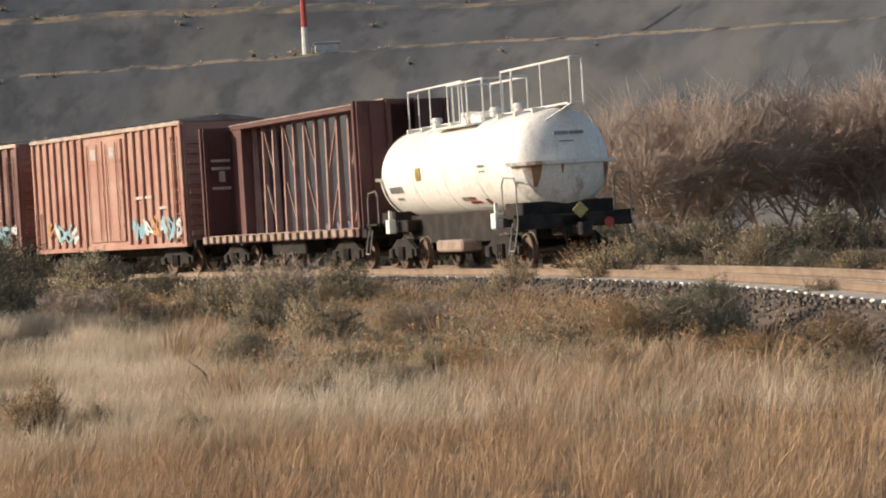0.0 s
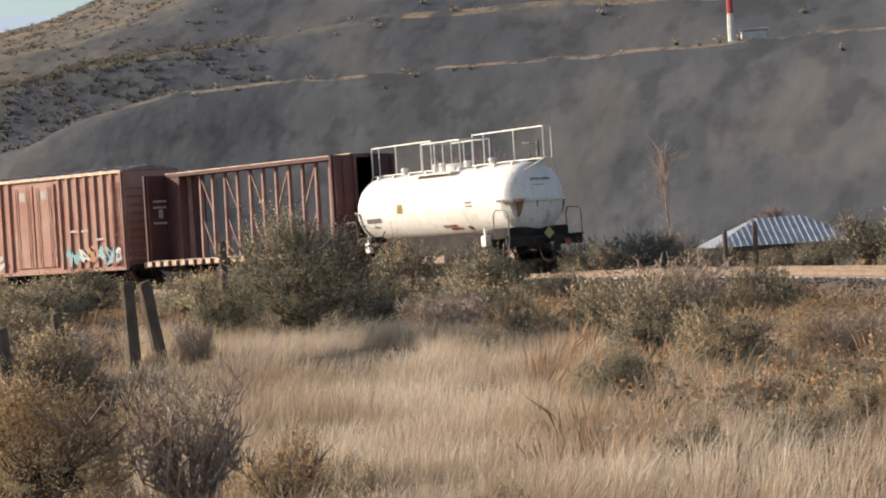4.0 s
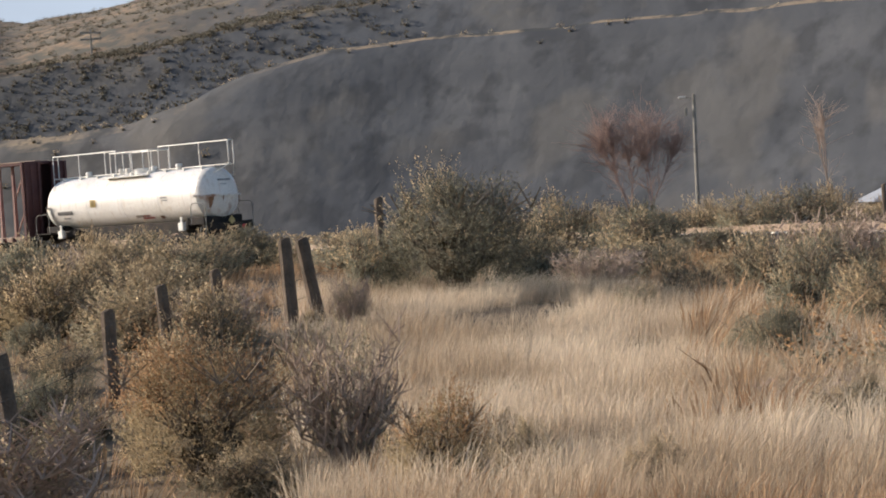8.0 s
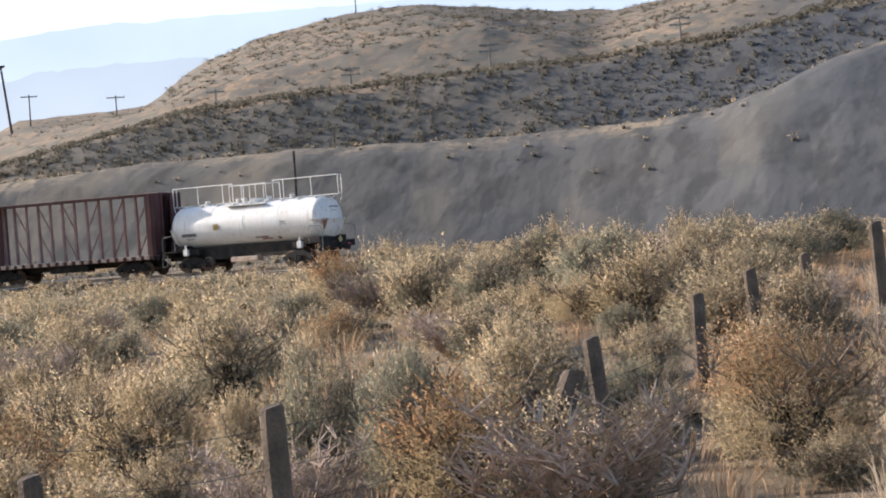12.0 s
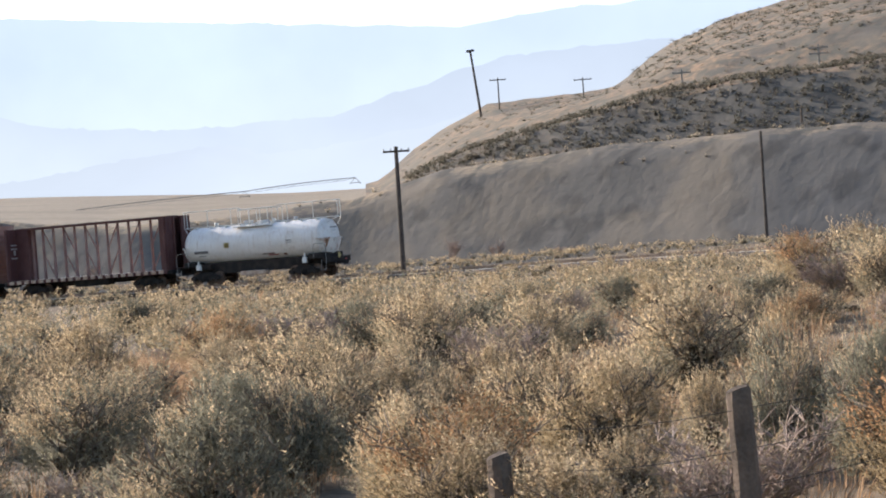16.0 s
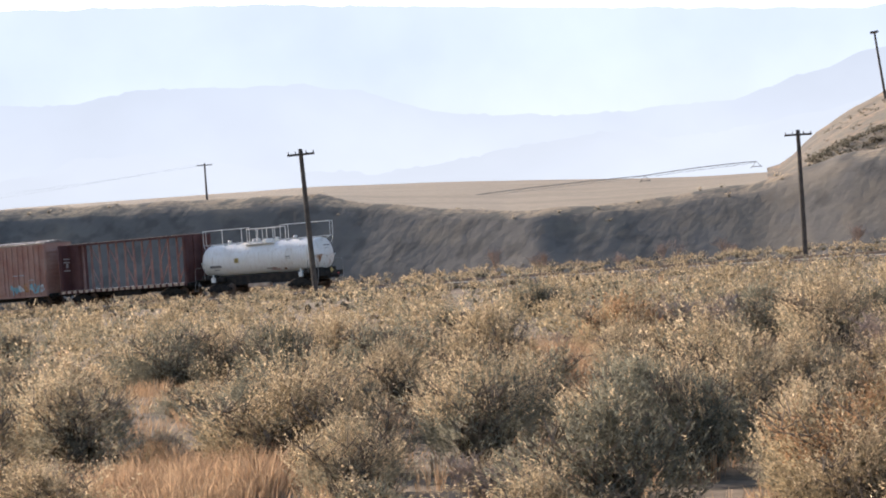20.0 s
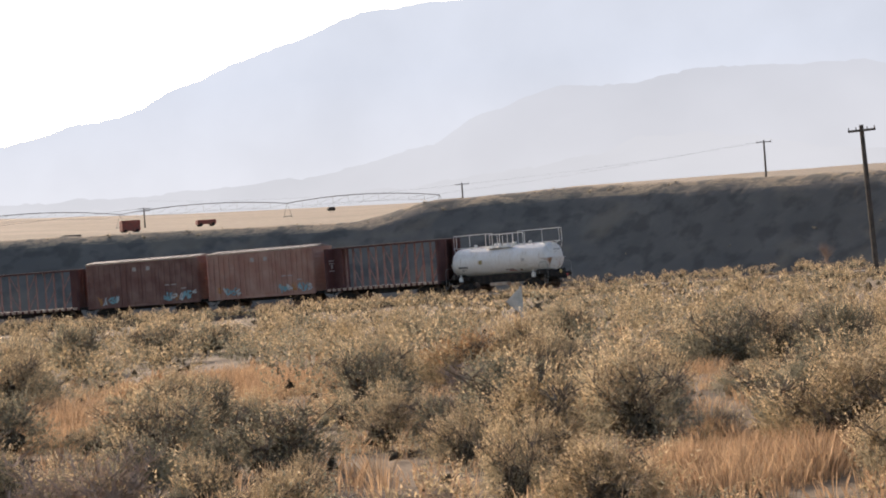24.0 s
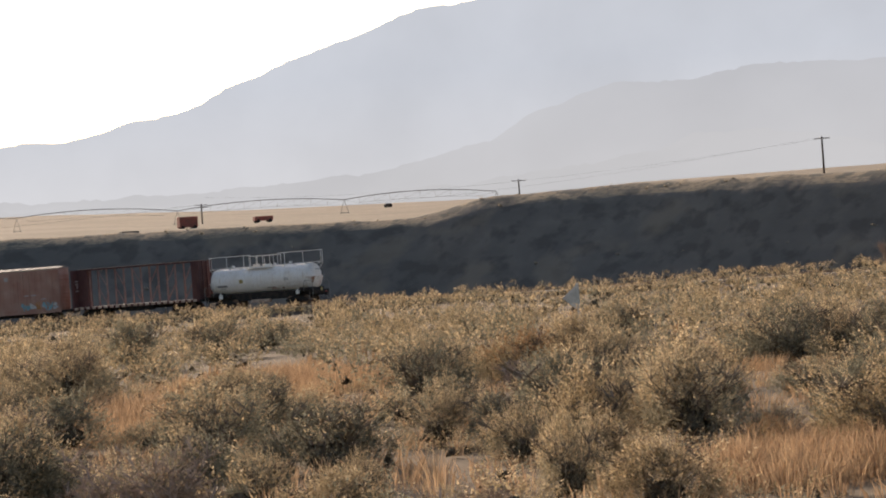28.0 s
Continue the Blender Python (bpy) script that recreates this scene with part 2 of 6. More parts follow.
M_TWIG = material("bare_twig", (0.36, 0.275, 0.22), 0.95, second=(0.42, 0.33, 0.27), scale=3, fine=30, bump=0.0, island=0.2, spec=0.1)
M_REDTWIG = material("red_twig", (0.32, 0.23, 0.20), 0.95, scale=3, fine=30, bump=0.0, island=0.2, spec=0.1)
M_POST = material("weathered_post", (0.19, 0.145, 0.11), 0.95, second=(0.10, 0.08, 0.065), scale=3.0, fine=40, bump=0.7, streaks=(0.07, 0.06, 0.05), spec=0.1)
M_POLE = material("creosoted_pole", (0.085, 0.07, 0.06), 0.95, second=(0.13, 0.105, 0.085), scale=2.0, fine=30, bump=0.5, spec=0.2)
M_GREYPOLE = material("grey_pole", (0.30, 0.28, 0.25), 0.9, scale=2.0, fine=30, bump=0.3, spec=0.2)
M_WIRE = material("wire", (0.10, 0.095, 0.09), 0.95, 0.0, fine=30, bump=0.0, spec=0.1)
M_RAIL = material("worn_rail", (0.30, 0.22, 0.16), 0.5, 0.2, second=(0.22, 0.15, 0.10), scale=3.0, fine=60, bump=0.1)
M_TIE = material("tie_wood", (0.72, 0.66, 0.57), 0.95, second=(0.62, 0.55, 0.46), scale=2.0, fine=30, bump=0.5, obj_random=0.15, spec=0.1)
M_BALLAST = material("ballast", (0.15, 0.12, 0.095), 1.0, second=(0.10, 0.08, 0.065), scale=1.2, fine=7.0, bump=1.0, spec=0.1)
M_STONE = material("ballast_stone", (0.155, 0.125, 0.10), 0.95, second=(0.09, 0.075, 0.065), scale=3.0, fine=20.0, bump=0.3, island=0.4, spec=0.2)
M_WHITE = material("white_tank_paint", (0.82, 0.785, 0.74), 0.42, second=(0.76, 0.715, 0.65), scale=0.7, fine=25, bump=0.05, streaks=(0.52, 0.41, 0.30))
M_WHITE_TRIM = material("white_rail_paint", (0.74, 0.72, 0.67), 0.5, second=(0.62, 0.57, 0.50), scale=2.0, fine=25, bump=0.05)
M_RUST = material("rust", (0.24, 0.12, 0.065), 0.95, second=(0.34, 0.19, 0.11), scale=3, fine=40, bump=0.3)
M_BLACK = material("grimy_underframe", (0.018, 0.016, 0.015), 0.85, second=(0.045, 0.034, 0.026), scale=2.5, fine=30, bump=0.3, spec=0.3)
M_STEEL = material("wheel_steel", (0.14, 0.11, 0.09), 0.55, 0.6, second=(0.2, 0.12, 0.08), scale=3, fine=40, bump=0.2)
M_TREAD = material("polished_tread", (0.5, 0.48, 0.45), 0.3, 0.9, fine=40, bump=0.05)
M_OXIDE = material("oxide_red_paint", (0.20, 0.10, 0.082), 0.75, second=(0.27, 0.16, 0.13), scale=0.8, fine=25, bump=0.1, streaks=(0.12, 0.06, 0.05), spec=0.3)
M_OXIDE2 = material("faded_oxide_paint", (0.40, 0.205, 0.155), 0.75, second=(0.47, 0.29, 0.225), scale=0.7, fine=25, bump=0.1, streaks=(0.26, 0.13, 0.10), spec=0.3)
# the maroon paled as if in direct sun, for posts and braces
M_MAROON_SUNLIT = material("sunlit_maroon_paint", (0.27, 0.15, 0.125), 0.8, second=(0.34, 0.22, 0.18), scale=1.5, fine=25, bump=0.1, streaks=(0.12, 0.05, 0.045))
M_MAROON = material("maroon_paint", (0.09, 0.032, 0.029), 0.75, second=(0.13, 0.055, 0.046), scale=0.9, fine=25, bump=0.1, streaks=(0.09, 0.045, 0.04))
# worn metal, pale enough to stand in for sunlit edges too
M_BEIGE = material("sunlit_worn_sill", (0.50, 0.40, 0.32), 0.38, 0.35, second=(0.34, 0.22, 0.16), scale=2.5, fine=25, bump=0.2)
M_ROOF = material("galvanised_roof", (0.30, 0.26, 0.23), 0.6, 0.2, second=(0.22, 0.16, 0.13), scale=1.5, fine=25, bump=0.1)
M_RUSTY_WHITE = material("rust_stained_white", (0.74, 0.71, 0.66), 0.5, second=(0.36, 0.19, 0.11), scale=1.9, mix=(0.54, 0.72), fine=25, bump=0.05, streaks=(0.42, 0.25, 0.16))
M_MARK = material("dark_lettering", (0.32, 0.31, 0.31), 0.7, fine=40, bump=0.0)
M_PALE = material("pale_lettering", (0.50, 0.44, 0.40), 0.7, fine=40, bump=0.0)
M_TEAL = material("teal_spray_paint", (0.17, 0.33, 0.37), 0.6, second=(0.24, 0.42, 0.46), scale=4, fine=40, bump=0.0)
M_SPRAY = material("white_spray_paint", (0.55, 0.55, 0.52), 0.6, second=(0.42, 0.46, 0.48), scale=4, fine=40, bump=0.0)
M_AMBER = material("amber_spray_paint", (0.48, 0.22, 0.08), 0.6, fine=40, bump=0.0)
M_REDP = material("red_paint", (0.48, 0.06, 0.05), 0.5, fine=40, bump=0.0)
M_YELLOW = material("dull_yellow_plate", (0.55, 0.42, 0.16), 0.6, fine=40, bump=0.0)
M_TIN = material("ribbed_tin", (0.55, 0.55, 0.56), 0.45, 0.5, second=(0.45, 0.44, 0.43), scale=1.5, fine=20, bump=0.1)
M_SHED = material("shed_board", (0.20, 0.17, 0.14), 0.9, scale=2.0, fine=20, bump=0.3)
M_SIGN = material("bare_sign_back", (0.55, 0.54, 0.52), 0.4, 0.5, scale=3, fine=30, bump=0.0)
M_MACH = material("red_machine_paint", (0.30, 0.07, 0.05), 0.7, second=(0.22, 0.07, 0.05), scale=1.0, fine=15, bump=0.1)


# ---- mesh helpers ----
def part(name, bm, mat, parent=None, label="", at=None, smooth=False):
    """Links a bmesh as one mesh object under a thing or a part."""
    me = bpy.data.meshes.new(name)
    bm.to_mesh(me)
    bm.free()
    return put(name, me, mat, parent, label, at, smooth)


def put(name, me, mat, parent=None, label="", at=None, smooth=False):
    if mat and not me.materials:
        me.materials.append(mat)
    if smooth:
        me.polygons.foreach_set("use_smooth", [True] * len(me.polygons))
    ob = new(name, me)
    if parent:
        ob.parent = parent
    if at:
        ob.matrix_basis = at
    if label:
        ob["label"] = label
    return ob


def from_arrays(name, verts, faces, mat, parent=None, label="", smooth=False):
    me = bpy.data.meshes.new(name)
    me.from_pydata(verts, [], faces)
    return put(name, me, mat, parent, label, None, smooth)


def box(bm, x0, x1, y0, y1, z0, z1, m=None, bevel=0.0):
    v = [bm.verts.new(p) for p in ((x0, y0, z0), (x1, y0, z0), (x1, y1, z0), (x0, y1, z0), (x0, y0, z1), (x1, y0, z1), (x1, y1, z1), (x0, y1, z1))]
    fs = [bm.faces.new([v[i] for i in f]) for f in ((0, 3, 2, 1), (4, 5, 6, 7), (0, 1, 5, 4), (1, 2, 6, 5), (2, 3, 7, 6), (3, 0, 4, 7))]
    if bevel:
        es = list({e for f in fs for e in f.edges})
        r = bmesh.ops.bevel(bm, geom=es, offset=bevel, segments=1, affect="EDGES")
        v = list({q for f in r["faces"] for q in f.verts} | {q for q in v if q.is_valid})
    if m:
        bmesh.ops.transform(bm, matrix=m, verts=v)
    return v


def rod(bm, a, b, r0, r1=None, n=6, caps=True):
    """A straight round bar from a to b."""
    a, b = Vector(a), Vector(b)
    r1 = r0 if r1 is None else r1
    w = (b - a).normalized()
    u = w.orthogonal().normalized()
    v = w.cross(u)
    ring = [[bm.verts.new(c + r * (math.cos(k) * u + math.sin(k) * v)) for k in (2 * math.pi * i / n for i in range(n))] for c, r in ((a, r0), (b, r1))]
    for i in range(n):
        j = (i + 1) % n
        bm.faces.new((ring[0][i], ring[0][j], ring[1][j], ring[1][i]))
    if caps:
        bm.faces.new(ring[0][::-1])
        bm.faces.new(ring[1])


def pipe(bm, pts, r, n=6):
    for a, b in zip(pts, pts[1:]):
        rod(bm, a, b, r, r, n)


def lathe(bm, profile, n=40, axis="x"):
    """Turns (position along the axis, radius) round the axis."""
    rings = []
    for x, r in profile:
        if r < 1e-5:
            rings.append([bm.verts.new((x, 0, 0))])
        else:
            rings.append([bm.verts.new((x, r * math.cos(2 * math.pi * i / n), r * math.sin(2 * math.pi * i / n))) for i in range(n)])
    for a, b in zip(rings, rings[1:]):
        for i in range(n):
            j = (i + 1) % n
            if len(a) == 1:
                bm.faces.new((a[0], b[i], b[j]))
            elif len(b) == 1:
                bm.faces.new((a[i], b[0], a[j]))
            else:
                bm.faces.new((a[i], b[i], b[j], a[j]))
    bmesh.ops.recalc_face_normals(bm, faces=bm.faces)


def thing(name, label, category, group="", kind="", at=None):
    ob = tagged(new(name), label, category, group, kind)
    if at:
        ob.matrix_basis = at
    return ob


def polar(az, r, z=0.0):
    a = radians(az)
    return Vector((-r * math.sin(a), r * math.cos(a), z))


# ---- the railway's line: curvature along its length ----
K_AT = [-60, -27, -20, 0, 30, 60, 90, 120, 150, 180, 240, 300]
K_OF = [-0.009, -0.009, 0.01444, 0.00525, 0.01403, 0.01092, 0.00968, 0.00918, 0.00268, -0.00054, 0.01243, 0.01109]
S_GRID = np.arange(-90.0, 421.0, 1.0)
_h = np.concatenate([[0.0], np.cumsum(np.interp(S_GRID[1:] - 0.5, K_AT, K_OF))])
_h += 0.311 - np.interp(0, S_GRID, _h)
_m = (_h[1:] + _h[:-1]) / 2
_x, _y = np.concatenate([[0.0], np.cumsum(-np.sin(_m))]), np.concatenate([[0.0], np.cumsum(np.cos(_m))])
_x += 1.9618 - np.interp(0, S_GRID, _x)
_y += 51.9882 - np.interp(0, S_GRID, _y)
RAIL_Z0, GRADE = EYE - 1.46, -0.0056


def on_track(s, side=0.0, up=0.0):
    x, y, h = np.interp(s, S_GRID, _x), np.interp(s, S_GRID, _y), np.interp(s, S_GRID, _h)
    return Vector((x - side * math.cos(h), y - side * math.sin(h), RAIL_Z0 + GRADE * s + up)), h


def track_gap(px, py):
    """Distance to the line and the rail's height at its nearest point, for arrays of places."""
    d = np.full(px.shape, 1e9)
    z = np.zeros(px.shape)
    for i in range(0, len(S_GRID), 4):
        q = np.hypot(px - _x[i], py - _y[i])
        near = q < d
        d = np.where(near, q, d)
        z = np.where(near, RAIL_Z0 + GRADE * S_GRID[i], z)
    return d, z


# ---- lie of the land ----
BANK_AZ = [-60, -10, 0, 14, 16.5, 18.3, 19.6, 21, 22.6, 26, 31, 34.7, 38.5, 40.6, 43.7, 46.3, 49.6, 51, 58, 61.5, 63.2, 66, 72, 85, 120]
BANK_EL = [3.9, 4.05, 4.05, 3.7, 3.55, 3.1, 2.55, 2.15, 1.95, 1.83, 1.87, 1.76, 1.5, 0.97, 0.73, 0.70, 1.1, 1.45, 1.57, 1.5, 1.12, 1.17, 1.26, 1.3, 1.3]
TOP_AZ = [-60, -30, 0, 14, 20, 31, 40, 46, 51, 58, 66, 72, 120]
TOP_R = [86, 102, 162, 185, 192, 215, 240, 252, 275, 300, 318, 328, 335]


def wobble(x, y, scale, seed=0.0):
    return np.array([noise.noise((a * scale, b * scale, seed)) for a, b in zip(np.ravel(x), np.ravel(y))]).reshape(np.shape(x))


def plain(px, py):
    """Height of the sage flat between the camera and the bank."""
    px, py = np.asarray(px, float), np.asarray(py, float)
    r = np.hypot(px, py)
    z = 0.55 * np.exp(-(r / 11.0) ** 2) + 0.6 * np.exp(-((px + 9.3) ** 2 + (py - 35) ** 2) / 81.0)
    z = z + 0.14 * wobble(px, py, 0.11) * np.clip(r / 15, 0, 1) + 0.05 * wobble(px, py, 0.6, 4.0)
    az = np.degrees(np.arctan2(-px, py))
    z = z + 0.85 * np.exp(-((r - 50) / 11.0) ** 2) * np.clip((az - 7) / 4, 0, 1) * np.clip((38 - az) / 10, 0, 1)
    z = z - 0.0042 * np.clip(r - 55, 0, 140) * np.clip((az - 36) / 12, 0, 1)
    d, rz = track_gap(px, py)
    k = np.clip((20.0 - d) / 15.0, 0, 1)
    k = k * k * (3 - 2 * k)
    z = z * (1 - k) + (rz - 0.68) * k
    return z


def ground_z(x, y):
    return float(plain(np.array([x]), np.array([y]))[0])


def polar_sheet(name, azs, rs_of, z_of, mat, label, kind="structure", category="", smooth=True, mid=(0.0, 0.0)):
    na, nr = len(azs), len(rs_of(azs[0]))
    verts, faces = [], []
    for a in azs:
        rs = rs_of(a)
        zs = z_of(a, rs)
        c, s = math.cos(radians(a)), math.sin(radians(a))
        verts += [(mid[0] - r * s, mid[1] + r * c, z) for r, z in zip(rs, zs)]
    for i in range(na - 1):
        for j in range(nr - 1):
            k = i * nr + j
            faces.append((k, k + 1, k + nr + 1, k + nr))
    ob = from_arrays(name, verts, faces, mat, smooth=smooth)
    return tagged(ob, label, category or name, "", kind)


def land():
    # one sheet of ground to the horizon
    azs = np.concatenate([np.arange(-180, -24, 6.0), np.arange(-24, 100, 0.5), np.arange(100, 181, 5.0)])
    rs = np.concatenate([[0.01, 3, 6, 9], np.arange(11, 60, 0.9), np.arange(60, 170, 2.0), [175, 190, 220, 260, 320, 450, 800, 1600, 3000, 4600]])
    polar_sheet("ground", azs, lambda a: rs, lambda a, r: np.where(r < 172, plain(1.7 - r * math.sin(radians(a)), -2.3 + r * math.cos(radians(a))), -1.2) - np.clip((r - 172) / 60, 0, 1) * 3,
                M_SOIL, "dry tan soil of the sage flat", category="ground", mid=(1.7, -2.3))

    # bank of clay behind the line, then terraces and the hill above it
    def bank_r(a):
        top = np.interp(a, TOP_AZ, TOP_R)
        h = EYE + top * math.tan(radians(np.interp(a, BANK_AZ, BANK_EL)))
        foot = top - (h + 3) * np.interp(a, [20, 50, 60], [0.55, 0.85, 1.1]) - 6
        return np.concatenate([np.linspace(foot - 6, foot, 3), np.linspace(foot, top, 22)[1:], top + np.array([0.5, 1.5, 4, 8, 13, 18])])

    def bank_z(a, rs):
        top = np.interp(a, TOP_AZ, TOP_R)
        h = EYE + top * math.tan(radians(np.interp(a, BANK_AZ, BANK_EL)))
        foot = top - (h + 3) * np.interp(a, [20, 50, 60], [0.55, 0.85, 1.1]) - 6
        t = np.clip((rs - foot) / (top - foot), 0, 1)
        sharp = np.interp(t, [0, 0.1, 0.5, 0.89, 0.95, 1.0], [0, 0.035, 0.43, 0.94, 0.984, 1.0])
        worn = np.interp(t, [0, 0.1, 0.45, 0.8, 0.89, 1.0], [0, 0.035, 0.45, 0.885, 0.945, 1.0])
        prof = sharp + (worn - sharp) * np.clip((a - 16) / 4, 0, 1)
        z = -2.6 + (h + 2.6) * prof
        x, y = -rs * math.sin(radians(a)), rs * math.cos(radians(a))
        g = wobble(np.full_like(rs, a * 2.2), rs * 0.02, 1.0, 9.0) * 0.35 + wobble(np.full_like(rs, a * 8.0), rs * 0.06, 1.0, 2.0) * 0.12
        z = z + (0.5 * g + 0.22 * wobble(x, y, 0.12, 21.0)) * np.sin(np.pi * t) + 0.2 * wobble(x, y, 0.25, 3.0) * (t > 0.8)
        return z - 0.10 * np.clip(rs - top, 0, 50) * (a > 39)

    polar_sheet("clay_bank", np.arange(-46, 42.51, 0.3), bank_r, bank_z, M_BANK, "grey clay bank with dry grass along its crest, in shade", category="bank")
    polar_sheet("brown_bank", np.arange(42.5, 112, 0.3), bank_r, bank_z, M_BANK2, "brown earth bank paled by haze, sage along its crest, in shade", category="bank")

    # upper terraces and the rounded hill
    SKY_AZ = [-50, 12, 15, 17, 19, 21.8, 23.3, 24.5, 26.4, 27.9, 29.8, 31.7, 33, 34.4, 37.4, 38.3, 39.2, 40.2]
    SKY_EL = [8.0, 8.0, 7.2, 6.2, 5.4, 4.75, 4.55, 4.58, 4.85, 5.02, 4.93, 4.55, 4.05, 3.1, 2.92, 2.5, 2.0, 1.2]
    MID_AZ = [-50, -8, 0, 11, 16, 18.15, 19.2, 20.5, 21.9, 23.9, 27.2, 29.9, 31.9, 33.9, 35.2, 36.5, 38.5, 40.2]
    MID_EL = [5.4, 5.3, 5.1, 5.2, 4.6, 4.35, 4.05, 3.83, 3.73, 3.55, 3.43, 3.23, 3.1, 2.85, 2.55, 2.3, 1.75, 1.1]
    KNEE_AZ = [-50, 12, 15, 17, 19, 20.5, 21.8, 22.6, 23.7, 24.5, 26.5, 28.5, 30.4, 31.8, 33, 34.4, 36.5, 38.5, 40.2]
    KNEE_EL = [6.5, 6.5, 6.0, 5.4, 4.8, 4.54, 4.32, 4.15, 3.85, 4.06, 4.47, 4.29, 4.02, 3.8, 3.5, 2.95, 2.6, 1.95, 1.15]

    def hill_r(a):
        top = np.interp(a, TOP_AZ, TOP_R)
        return np.concatenate([top + np.array([2, 8, 16, 18, 20, 21.5, 23, 24.5, 26, 27.5, 29, 31, 33, 36, 40, 44, 46, 48, 50, 52, 54, 56, 58, 61, 65, 70]), top + np.linspace(76, 150, 18), top + np.array([156, 165, 180, 200])])

    def hill_z(a, rs):
        top = np.interp(a, TOP_AZ, TOP_R)
        b = EYE + top * math.tan(radians(np.interp(a, BANK_AZ, BANK_EL)))
        m = EYE + (top + 31) * math.tan(radians(np.interp(a, MID_AZ, MID_EL)))
        k = EYE + (top + 57) * math.tan(radians(np.interp(a, KNEE_AZ, KNEE_EL)))
        s = EYE + (top + 150) * math.tan(radians(np.interp(a, SKY_AZ, SKY_EL)))
        z = np.interp(rs - top, [0, 18, 22, 28, 33, 46, 57, 62, 150, 200], [b - 0.4, b - 0.1, b + 0.08 * (m - b), m - 0.3, m, m + 0.25, k - 0.2, k + 0.3, s, s - 4])
        x, y = -rs * math.sin(radians(a)), rs * math.cos(radians(a))
        w = np.clip((rs - top - 15) / 20, 0, 1)
        return z + w * (0.5 * wobble(x, y, 0.06, 5.0) + 0.4 * wobble(x, y, 0.2, 6.0) + 0.6 * wobble(x, y, 0.03, 8.0)) - 0.3 * (1 - w)

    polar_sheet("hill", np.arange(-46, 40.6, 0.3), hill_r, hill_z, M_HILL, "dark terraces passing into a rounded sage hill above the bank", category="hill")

    # stubble fields on the bench beyond the bank
    def field_r(a):
        top = np.interp(a, TOP_AZ, TOP_R)
        return np.concatenate([top + np.array([3, 6, 12, 25, 50, 100, 180, 300, 450, 650]), [1250, 1500]])

    FIELD_AZ, FIELD_EL = [38, 40, 42.3, 47.6, 51.1, 58, 61.1, 67.1, 72.3, 112], [1.15, 1.18, 1.21, 1.50, 1.62, 1.6, 1.46, 1.58, 1.78, 1.9]

    def field_z(a, rs):
        top = np.interp(a, TOP_AZ, TOP_R)
        b = EYE + top * math.tan(radians(np.interp(a, BANK_AZ, BANK_EL)))
        e = EYE + 1250 * math.tan(radians(np.interp(a, FIELD_AZ, FIELD_EL)))
        return np.interp(rs, [top, top + 12, top + 60, 1250, 1500], [b - 0.9, b - 0.6, b - 0.6, e, e - 12]) + 0.25 * wobble(rs * 0.02, np.full_like(rs, a), 1.0)

    polar_sheet("field", np.arange(37.0, 112, 0.5), field_r, field_z, M_FIELD, "pale stubble field on the bench beyond the bank", category="field")

    # ranges in the haze
    def range_of(name, R, az, el, mat, label, seed):
        a_s = np.arange(az[0], az[-1] + 0.01, 0.15)
        rs = np.array([R - 250.0, R - 120.0, R - 50.0, R, R + 60.0])

        def zz(a, r):
            top = R * math.tan(radians(np.interp(a, az, el))) + 5 * noise.noise((a * 1.3, seed, 0)) + 2.5 * noise.noise((a * 6, seed, 3))
            return np.array([-30.0, top * 0.35, top * 0.75, top, top * 0.9])

        polar_sheet(name, a_s, lambda a: rs, zz, mat, label, category="mountains")

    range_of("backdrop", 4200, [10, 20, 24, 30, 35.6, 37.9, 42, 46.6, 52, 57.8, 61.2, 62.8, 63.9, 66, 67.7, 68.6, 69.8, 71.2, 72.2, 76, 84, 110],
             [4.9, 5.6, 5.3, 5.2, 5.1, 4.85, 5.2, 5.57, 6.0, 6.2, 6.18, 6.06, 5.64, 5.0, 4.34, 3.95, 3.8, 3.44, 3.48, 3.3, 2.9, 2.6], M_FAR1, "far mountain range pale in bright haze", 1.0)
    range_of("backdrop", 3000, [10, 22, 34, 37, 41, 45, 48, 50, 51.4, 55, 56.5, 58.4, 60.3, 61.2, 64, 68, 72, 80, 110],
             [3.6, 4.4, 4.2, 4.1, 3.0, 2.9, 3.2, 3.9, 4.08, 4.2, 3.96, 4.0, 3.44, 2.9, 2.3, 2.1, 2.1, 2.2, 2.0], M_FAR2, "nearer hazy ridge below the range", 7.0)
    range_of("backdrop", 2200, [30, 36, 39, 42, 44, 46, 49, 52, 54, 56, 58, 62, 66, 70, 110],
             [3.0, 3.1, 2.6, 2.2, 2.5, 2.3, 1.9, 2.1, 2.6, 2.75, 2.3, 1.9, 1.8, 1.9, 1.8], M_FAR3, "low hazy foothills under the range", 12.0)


land()


